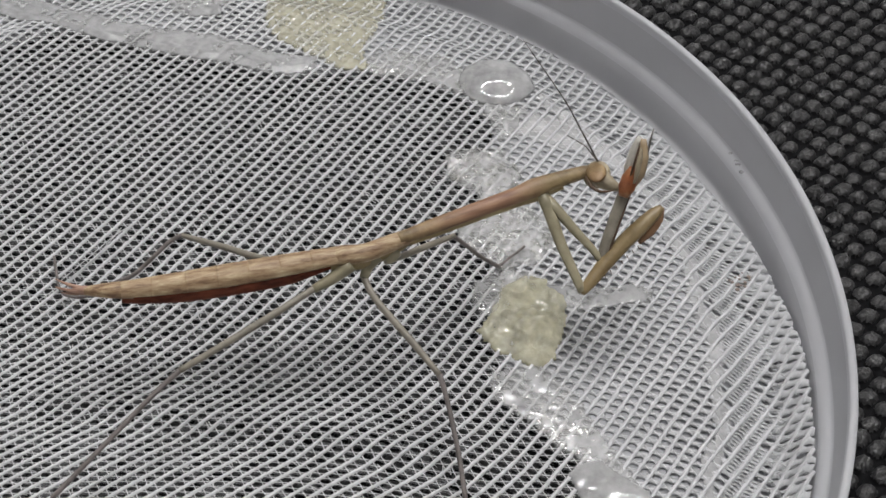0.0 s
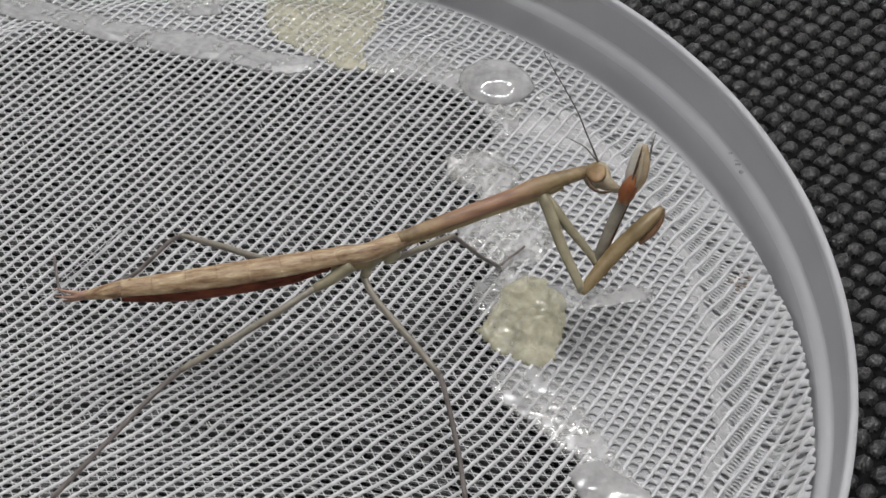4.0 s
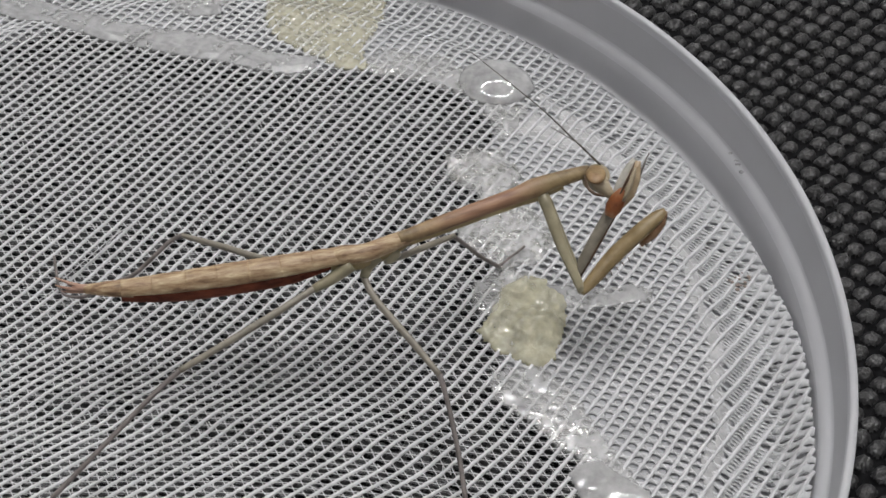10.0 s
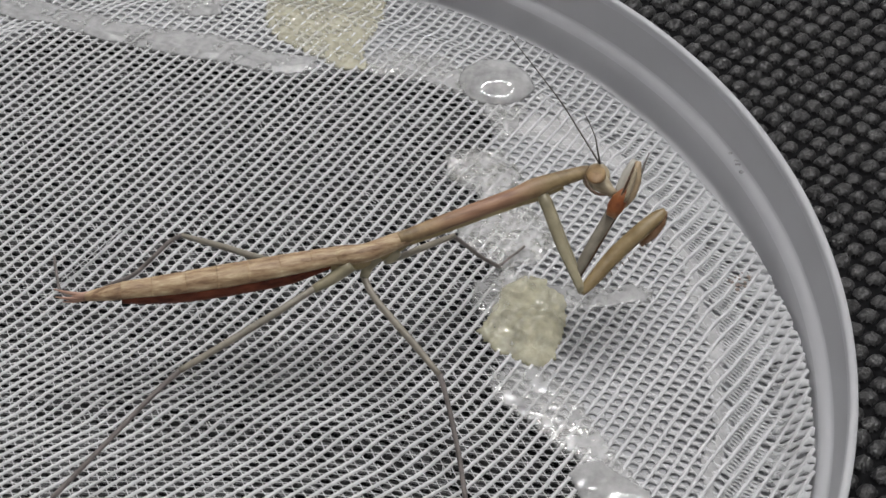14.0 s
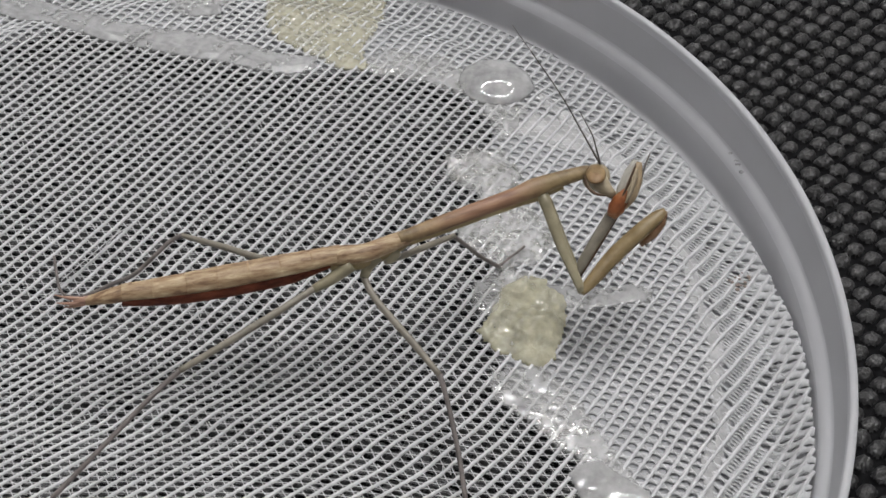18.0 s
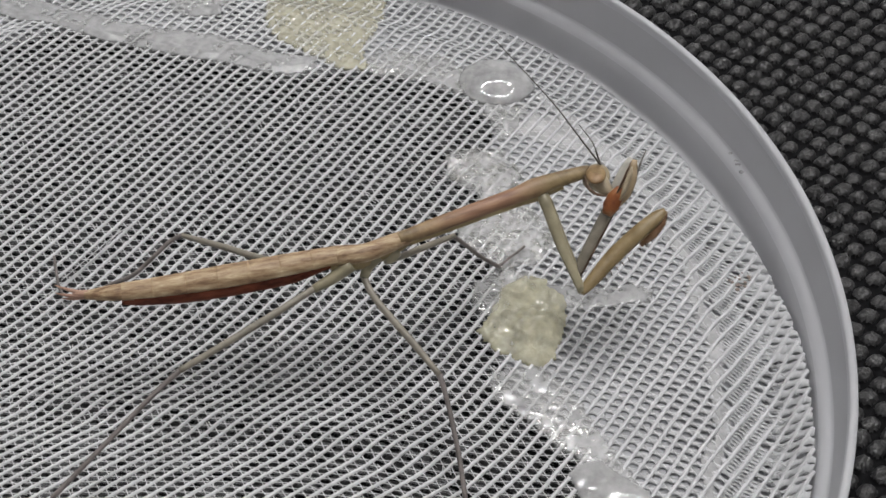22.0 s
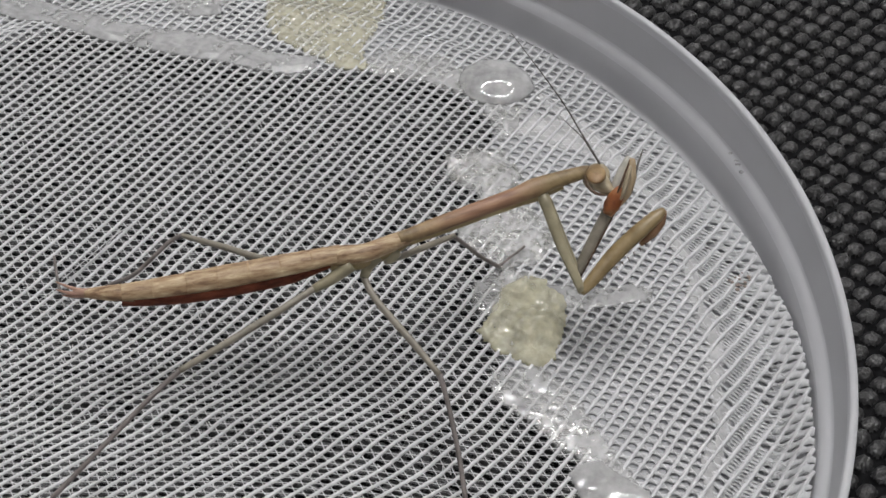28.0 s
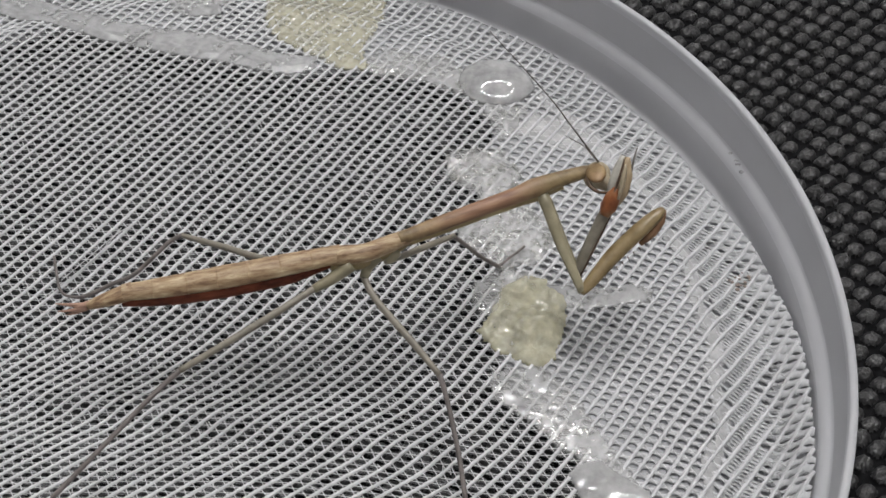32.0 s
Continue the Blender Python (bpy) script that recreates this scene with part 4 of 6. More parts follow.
    stripe = limb([(41.84, 9.95, 16.60), (42.16, 10.98, 17.20), (42.40, 12.11, 17.70), (42.52, 12.85, 18.00)], [2 * PX, 5 * PX, 5 * PX, 2 * PX], 8)
    made["pale_stripe"] = part("pale_stripe", stripe, FACE, far_femur, "pale stripe along the tibia", wrist)
    groove = limb([(41.38, 10.30, 16.60), (41.78, 11.30, 17.20), (42.16, 12.44, 17.70), (42.40, 13.40, 18.00)], [1.2 * PX, 2.4 * PX, 2.2 * PX, 1.0 * PX], 8)
    made["dark_groove"] = part("dark_groove", groove, DARK, far_femur, "dark groove of the folded tibia", wrist)

    # head
    neck = (37.38, 11.12, 16.00)
    made["neck"] = neck
    view = np.array(EYE.translation) / MM - np.array(neck)
    view /= np.linalg.norm(view)
    along = np.array((40.27, 9.47, 15.40)) - np.array((37.49, 11.67, 16.20))
    skull = joined(ellipsoid((38.23, 10.98, 15.80), (along, view, np.cross(along, view)), (25 * PX, 13 * PX, 27 * PX)),
                   limb([(38.42, 10.62, 15.80), (39.31, 9.73, 15.70), (40.13, 9.27, 15.60)], [20 * PX, 13 * PX, 7 * PX], 12))
    head = part("head", skull, FACE, mantis, "triangular pale brown head", neck)
    made["head"] = head
    across = np.cross(along, view)
    tall = np.array((38.27, 8.68, 16.00)) - np.array((37.80, 12.92, 16.00))
    wide = np.cross(tall, view)
    part("compound_eye", ellipsoid(np.array((38.13, 10.88, 16.20)) + view * 0.75, (tall, view, wide), (25 * PX, 14 * PX, 19 * PX)), EYE_MAT, head, "large amber compound eye", neck)
    part("eye_ring", ellipsoid(np.array((38.12, 10.73, 16.20)) + view * 0.99, (tall, view, wide), (21 * PX, 9.2 * PX, 15.5 * PX)), RING, head, "darker oval inside the eye", neck)
    part("compound_eye", ellipsoid((38.96, 12.84, 15.00), (along, view, across), (9 * PX, 9 * PX, 9 * PX)), EYE_MAT, head, "large amber compound eye", neck)
    part("cheek_line", limb([np.array((37.08, 10.28, 16.40)) + view * 0.3, np.array((37.42, 8.98, 16.40)) + view * 0.45, np.array((38.22, 8.32, 16.30)) + view * 0.4, np.array((39.31, 8.64, 16.00)) + view * 0.3], [2 * PX, 3.4 * PX, 3 * PX, 1.4 * PX], 6), DARK, head, "dark line under the eye", neck)
    part("mouth", joined(limb([(39.40, 9.63, 15.80), (40.14, 9.42, 15.60), (40.56, 9.19, 15.40)], [7 * PX, 6 * PX, 3 * PX], 8), limb([(39.72, 9.40, 15.60), (40.37, 9.09, 15.20)], [3 * PX, 1.5 * PX], 6)), FACE, head, "pale mouthparts", neck)
    root = (38.41, 11.89, 16.60)
    made["root"] = root
    return made


def antenna(head, root, tip, label):
    a, b = np.array(root), np.array(tip)
    mid = (a + b) / 2 + np.array((0.15, 0.1, 0.35))
    geo = limb([a, a * 0.75 + b * 0.25 + np.array((0.08, 0.05, 0.2)), mid, b], [0.10, 0.075, 0.06, 0.03], 6)
    return part("antenna", geo, ANT, head, label, root)


MANTIS = mantis_body()
FEELER_A = antenna(MANTIS["head"], MANTIS["root"], (29.07, 12.33, 31.39), "long thin grey antenna")
FEELER_B = antenna(MANTIS["head"], MANTIS["root"], (35.17, 9.56, 24.66), "long thin grey antenna")


# ---- small marks on the net ----
def brown_spots():
    spots = []
    rng = np.random.default_rng(12)
    c = np.array((54.00, 10.86, 1.60))
    for _ in range(14):
        x, y = c[0] + rng.normal(0, 0.55), c[1] + rng.normal(0, 0.75)
        z = float(net_height(x, y)) + 0.2
        s = rng.uniform(0.1, 0.24)
        spots.append(ellipsoid((x, y, z), np.eye(3), (s, s, 0.05), 8, 5))
    ob = mesh_object("brown_stain", *joined(*spots), STAIN, origin=(c[0], c[1], float(net_height(c[0], c[1]))))
    tagged(ob, "small brown spatter dried on the net", "stain")


def silk(points):
    pts = [np.array((x, y, float(net_height(x, y)) + 0.32)) for x, y, _ in points]
    p, r = smooth_line(pts, [0.05] * len(pts), 0.4)
    ob = mesh_object("silk_thread", *sweep(p, r, 5), RIB, origin=tuple(pts[0]))
    tagged(ob, "thin shiny loose fibre lying on the net", "fibre")


brown_spots()
silk([(-12.50, 7.95, 2.80), (-10.60, 10.57, 2.80), (-8.28, 13.78, 2.80), (-6.69, 15.36, 2.80)])
silk([(-14.15, 5.40, 2.80), (-12.23, 7.60, 2.80), (-9.58, 11.19, 2.80), (-7.60, 15.02, 2.80)])



# ---- what moves ----
HOME = {}


def turn(ob, w, x, y, z):
    """ob's own place, turned by a quaternion."""
    return Matrix.Translation(ob.location) @ Quaternion((w, x, y, z)).to_matrix().to_4x4()


def shift(ob, by, w, x, y, z):
    """The same, moved by some millimetres from where it was built."""
    return Matrix.Translation(HOME[ob.name] + Vector(by) * MM) @ Quaternion((w, x, y, z)).to_matrix().to_4x4()


def motions():
    abdomen, abdomen_tip, cerci, head = MANTIS["abdomen"], MANTIS["abdomen_tip"], MANTIS["cerci"], MANTIS["head"]
    far_femur, far_tibia, near_femur = MANTIS["far_femur"], MANTIS["far_tibia"], MANTIS["near_femur"]
    far_coxa = MANTIS["far_coxa"]
    HOME[far_femur.name] = far_femur.location.copy()
    feeler_a, feeler_b = FEELER_A, FEELER_B
    pale_stripe, dark_groove = MANTIS["pale_stripe"], MANTIS["dark_groove"]
    walk(abdomen, [
        (0.0, turn(abdomen, 1.000, 0.000, -0.000, 0.000)), (0.5, turn(abdomen, 1.000, -0.000, 0.004, -0.004)), (1.0, turn(abdomen, 1.000, -0.000, 0.004, -0.004)),
        (1.5, turn(abdomen, 1.000, -0.000, 0.004, -0.004)), (2.0, turn(abdomen, 1.000, -0.000, 0.002, -0.002)), (2.5, turn(abdomen, 1.000, -0.000, 0.004, -0.004)),
        (3.0, turn(abdomen, 1.000, -0.000, 0.002, -0.002)), (3.5, turn(abdomen, 1.000, -0.000, 0.004, -0.004)), (5.5, turn(abdomen, 1.000, -0.000, 0.004, -0.004)),
        (6.0, turn(abdomen, 1.000, 0.000, -0.006, 0.006)), (6.5, turn(abdomen, 1.000, -0.000, 0.004, -0.004)), (6.9, turn(abdomen, 1.000, 0.000, -0.001, 0.001)),
        (7.0, turn(abdomen, 1.000, 0.000, -0.002, 0.002)), (7.2, turn(abdomen, 1.000, -0.000, 0.000, -0.000)), (7.5, turn(abdomen, 1.000, -0.000, 0.004, -0.004)),
        (8.0, turn(abdomen, 1.000, 0.000, -0.002, 0.002)), (8.5, turn(abdomen, 1.000, -0.000, 0.004, -0.004)), (9.0, turn(abdomen, 1.000, 0.000, -0.000, 0.000)),
        (9.5, turn(abdomen, 1.000, 0.000, -0.000, 0.000)), (10.0, turn(abdomen, 1.000, -0.000, 0.004, -0.004)), (10.5, turn(abdomen, 1.000, 0.000, -0.004, 0.004)),
        (11.0, turn(abdomen, 1.000, -0.000, 0.002, -0.002)), (11.5, turn(abdomen, 1.000, 0.000, -0.002, 0.002)), (12.0, turn(abdomen, 1.000, -0.000, 0.002, -0.002)),
        (12.5, turn(abdomen, 1.000, 0.000, -0.002, 0.002)), (13.0, turn(abdomen, 1.000, -0.000, 0.002, -0.002)), (13.5, turn(abdomen, 1.000, 0.000, -0.004, 0.004)),
        (14.0, turn(abdomen, 1.000, 0.000, -0.001, 0.001)), (14.5, turn(abdomen, 1.000, 0.000, -0.002, 0.002)), (16.5, turn(abdomen, 1.000, 0.000, -0.000, 0.000)),
        (17.0, turn(abdomen, 1.000, 0.000, -0.006, 0.007)), (17.5, turn(abdomen, 1.000, 0.000, -0.001, 0.001)), (18.0, turn(abdomen, 1.000, 0.000, -0.006, 0.007)),
        (18.5, turn(abdomen, 1.000, 0.000, -0.000, 0.000)), (19.0, turn(abdomen, 1.000, 0.000, -0.006, 0.007)), (19.5, turn(abdomen, 1.000, 0.000, -0.000, 0.000)),
        (20.0, turn(abdomen, 1.000, 0.000, -0.006, 0.007)), (20.5, turn(abdomen, 1.000, 0.000, -0.001, 0.001)), (21.0, turn(abdomen, 1.000, 0.000, -0.006, 0.007)),
        (21.5, turn(abdomen, 1.000, 0.000, -0.000, 0.000)), (22.0, turn(abdomen, 1.000, 0.000, -0.004, 0.004)), (22.5, turn(abdomen, 1.000, -0.000, 0.002, -0.002)),
        (23.0, turn(abdomen, 1.000, 0.000, -0.006, 0.007)), (23.5, turn(abdomen, 1.000, -0.000, 0.004, -0.004)), (24.0, turn(abdomen, 1.000, 0.000, -0.007, 0.008)),
        (24.5, turn(abdomen, 1.000, 0.000, -0.000, 0.000)), (25.0, turn(abdomen, 1.000, 0.000, -0.006, 0.007)), (25.5, turn(abdomen, 1.000, -0.000, 0.002, -0.002)),
        (27.5, turn(abdomen, 1.000, 0.000, -0.000, 0.000)), (28.0, turn(abdomen, 1.000, 0.000, -0.006, 0.007)), (28.5, turn(abdomen, 1.000, 0.000, -0.001, 0.001)),
        (29.0, turn(abdomen, 1.000, 0.000, -0.004, 0.004)), (29.5, turn(abdomen, 1.000, 0.000, -0.001, 0.001)), (30.0, turn(abdomen, 1.000, 0.000, -0.006, 0.006)),
        (30.5, turn(abdomen, 1.000, 0.000, -0.000, 0.000)), (31.0, turn(abdomen, 1.000, 0.000, -0.002, 0.002)), (31.5, turn(abdomen, 1.000, 0.000, -0.001, 0.001)),
        (32.0, turn(abdomen, 1.000, 0.000, -0.007, 0.008)),
    ])
    walk(abdomen_tip, [
        (0.0, turn(abdomen_tip, 0.999, -0.000, 0.032, -0.036)), (0.5, turn(abdomen_tip, 0.997, -0.000, 0.047, -0.053)), (1.0, turn(abdomen_tip, 0.997, -0.000, 0.047, -0.053)),
        (1.5, turn(abdomen_tip, 0.997, -0.000, 0.047, -0.053)), (2.0, turn(abdomen_tip, 1.000, -0.000, 0.010, -0.012)), (2.5, turn(abdomen_tip, 0.997, -0.000, 0.047, -0.053)),
        (3.0, turn(abdomen_tip, 1.000, -0.000, 0.005, -0.006)), (3.5, turn(abdomen_tip, 0.999, 0.000, -0.030, 0.034)), (5.5, turn(abdomen_tip, 1.000, -0.000, 0.013, -0.014)),
        (6.0, turn(abdomen_tip, 1.000, -0.000, 0.009, -0.010)), (6.5, turn(abdomen_tip, 1.000, 0.000, -0.006, 0.007)), (6.9, turn(abdomen_tip, 0.995, 0.000, -0.064, 0.072)),
        (7.0, turn(abdomen_tip, 1.000, -0.000, 0.011, -0.012)), (7.2, turn(abdomen_tip, 0.997, -0.000, 0.052, -0.058)), (7.5, turn(abdomen_tip, 1.000, 0.000, -0.009, 0.010)),
        (8.0, turn(abdomen_tip, 1.000, -0.000, 0.016, -0.018)), (8.5, turn(abdomen_tip, 0.997, -0.000, 0.047, -0.053)), (9.0, turn(abdomen_tip, 0.999, -0.000, 0.032, -0.036)),
        (9.5, turn(abdomen_tip, 0.999, -0.000, 0.021, -0.024)), (10.0, turn(abdomen_tip, 0.999, -0.000, 0.029, -0.032)), (10.5, turn(abdomen_tip, 1.000, 0.000, -0.005, 0.005)),
        (11.0, turn(abdomen_tip, 1.000, 0.000, -0.006, 0.006)), (11.5, turn(abdomen_tip, 1.000, -0.000, 0.008, -0.009)), (12.0, turn(abdomen_tip, 1.000, 0.000, -0.011, 0.012)),
        (12.5, turn(abdomen_tip, 1.000, -0.000, 0.008, -0.009)), (13.0, turn(abdomen_tip, 1.000, 0.000, -0.014, 0.015)), (13.5, turn(abdomen_tip, 1.000, 0.000, -0.005, 0.005)),
        (14.0, turn(abdomen_tip, 1.000, 0.000, -0.013, 0.015)), (14.5, turn(abdomen_tip, 0.999, -0.000, 0.032, -0.036)), (16.5, turn(abdomen_tip, 0.999, -0.000, 0.021, -0.024)),
        (17.0, turn(abdomen_tip, 0.998, 0.000, -0.047, 0.052)), (17.5, turn(abdomen_tip, 1.000, -0.000, 0.015, -0.017)), (18.0, turn(abdomen_tip, 0.999, 0.000, -0.025, 0.028)),
        (18.5, turn(abdomen_tip, 0.999, -0.000, 0.021, -0.024)), (19.0, turn(abdomen_tip, 1.000, -0.000, 0.001, -0.001)), (19.5, turn(abdomen_tip, 0.999, -0.000, 0.021, -0.024)),
        (20.0, turn(abdomen_tip, 1.000, 0.000, -0.009, 0.011)), (20.5, turn(abdomen_tip, 1.000, -0.000, 0.015, -0.017)), (21.0, turn(abdomen_tip, 1.000, -0.000, 0.004, -0.004)),
        (21.5, turn(abdomen_tip, 0.999, -0.000, 0.021, -0.024)), (22.0, turn(abdomen_tip, 1.000, -0.000, 0.014, -0.016)), (22.5, turn(abdomen_tip, 0.999, -0.000, 0.034, -0.038)),
        (23.0, turn(abdomen_tip, 0.997, 0.000, -0.049, 0.055)), (23.5, turn(abdomen_tip, 0.997, -0.000, 0.047, -0.053)), (24.0, turn(abdomen_tip, 0.999, 0.000, -0.025, 0.028)),
        (24.5, turn(abdomen_tip, 0.999, -0.000, 0.021, -0.024)), (25.0, turn(abdomen_tip, 0.999, 0.000, -0.033, 0.037)), (25.5, turn(abdomen_tip, 0.999, -0.000, 0.029, -0.032)),
        (27.5, turn(abdomen_tip, 1.000, 0.000, -0.000, 0.000)), (28.0, turn(abdomen_tip, 0.998, -0.000, 0.039, -0.043)), (28.5, turn(abdomen_tip, 1.000, -0.000, 0.015, -0.017)),
        (29.0, turn(abdomen_tip, 1.000, 0.000, -0.015, 0.017)), (29.5, turn(abdomen_tip, 1.000, -0.000, 0.015, -0.017)), (30.0, turn(abdomen_tip, 0.999, 0.000, -0.031, 0.035)),
        (30.5, turn(abdomen_tip, 0.999, -0.000, 0.021, -0.024)), (31.0, turn(abdomen_tip, 1.000, 0.000, -0.021, 0.023)), (31.5, turn(abdomen_tip, 1.000, -0.000, 0.015, -0.017)),
        (32.0, turn(abdomen_tip, 0.996, 0.000, -0.062, 0.070)),
    ])
    walk(cerci, [
        (0.0, turn(cerci, 0.999, -0.000, 0.032, -0.036)), (0.5, turn(cerci, 0.997, -0.000, 0.047, -0.053)), (1.0, turn(cerci, 0.997, -0.000, 0.047, -0.053)),
        (1.5, turn(cerci, 0.997, -0.000, 0.047, -0.053)), (2.0, turn(cerci, 1.000, -0.000, 0.010, -0.012)), (2.5, turn(cerci, 0.997, -0.000, 0.047, -0.053)),
        (3.0, turn(cerci, 1.000, -0.000, 0.005, -0.006)), (3.5, turn(cerci, 0.999, 0.000, -0.030, 0.034)), (5.5, turn(cerci, 1.000, -0.000, 0.013, -0.014)),
        (6.0, turn(cerci, 1.000, -0.000, 0.009, -0.010)), (6.5, turn(cerci, 1.000, 0.000, -0.006, 0.007)), (6.9, turn(cerci, 0.995, 0.000, -0.064, 0.072)),
        (7.0, turn(cerci, 1.000, -0.000, 0.011, -0.012)), (7.2, turn(cerci, 0.997, -0.000, 0.052, -0.058)), (7.5, turn(cerci, 1.000, 0.000, -0.009, 0.010)),
        (8.0, turn(cerci, 1.000, -0.000, 0.016, -0.018)), (8.5, turn(cerci, 0.997, -0.000, 0.047, -0.053)), (9.0, turn(cerci, 0.999, -0.000, 0.032, -0.036)),
        (9.5, turn(cerci, 0.999, -0.000, 0.021, -0.024)), (10.0, turn(cerci, 0.999, -0.000, 0.029, -0.032)), (10.5, turn(cerci, 1.000, 0.000, -0.005, 0.005)),
        (11.0, turn(cerci, 1.000, 0.000, -0.006, 0.006)), (11.5, turn(cerci, 1.000, -0.000, 0.008, -0.009)), (12.0, turn(cerci, 1.000, 0.000, -0.011, 0.012)),
        (12.5, turn(cerci, 1.000, -0.000, 0.008, -0.009)), (13.0, turn(cerci, 1.000, 0.000, -0.014, 0.015)), (13.5, turn(cerci, 1.000, 0.000, -0.005, 0.005)),
        (14.0, turn(cerci, 1.000, 0.000, -0.013, 0.015)), (14.5, turn(cerci, 0.999, -0.000, 0.032, -0.036)), (16.5, turn(cerci, 0.999, -0.000, 0.021, -0.024)),
        (17.0, turn(cerci, 0.998, 0.000, -0.047, 0.052)), (17.5, turn(cerci, 1.000, -0.000, 0.015, -0.017)), (18.0, turn(cerci, 0.999, 0.000, -0.025, 0.028)),
        (18.5, turn(cerci, 0.999, -0.000, 0.021, -0.024)), (19.0, turn(cerci, 1.000, -0.000, 0.001, -0.001)), (19.5, turn(cerci, 0.999, -0.000, 0.021, -0.024)),
        (20.0, turn(cerci, 1.000, 0.000, -0.009, 0.011)), (20.5, turn(cerci, 1.000, -0.000, 0.015, -0.017)), (21.0, turn(cerci, 1.000, -0.000, 0.004, -0.004)),
        (21.5, turn(cerci, 0.999, -0.000, 0.021, -0.024)), (22.0, turn(cerci, 1.000, -0.000, 0.014, -0.016)), (22.5, turn(cerci, 0.999, -0.000, 0.034, -0.038)),
        (23.0, turn(cerci, 0.997, 0.000, -0.049, 0.055)), (23.5, turn(cerci, 0.997, -0.000, 0.047, -0.053)), (24.0, turn(cerci, 0.999, 0.000, -0.025, 0.028)),
        (24.5, turn(cerci, 0.999, -0.000, 0.021, -0.024)), (25.0, turn(cerci, 0.999, 0.000, -0.033, 0.037)), (25.5, turn(cerci, 0.999, -0.000, 0.029, -0.032)),
        (27.5, turn(cerci, 1.000, 0.000, -0.000, 0.000)), (28.0, turn(cerci, 0.998, -0.000, 0.039, -0.043)), (28.5, turn(cerci, 1.000, -0.000, 0.015, -0.017)),
        (29.0, turn(cerci, 1.000, 0.000, -0.015, 0.017)), (29.5, turn(cerci, 1.000, -0.000, 0.015, -0.017)), (30.0, turn(cerci, 0.999, 0.000, -0.031, 0.035)),
        (30.5, turn(cerci, 0.999, -0.000, 0.021, -0.024)), (31.0, turn(cerci, 1.000, 0.000, -0.021, 0.023)), (31.5, turn(cerci, 1.000, -0.000, 0.015, -0.017)),
        (32.0, turn(cerci, 0.996, 0.000, -0.062, 0.070)),
    ])
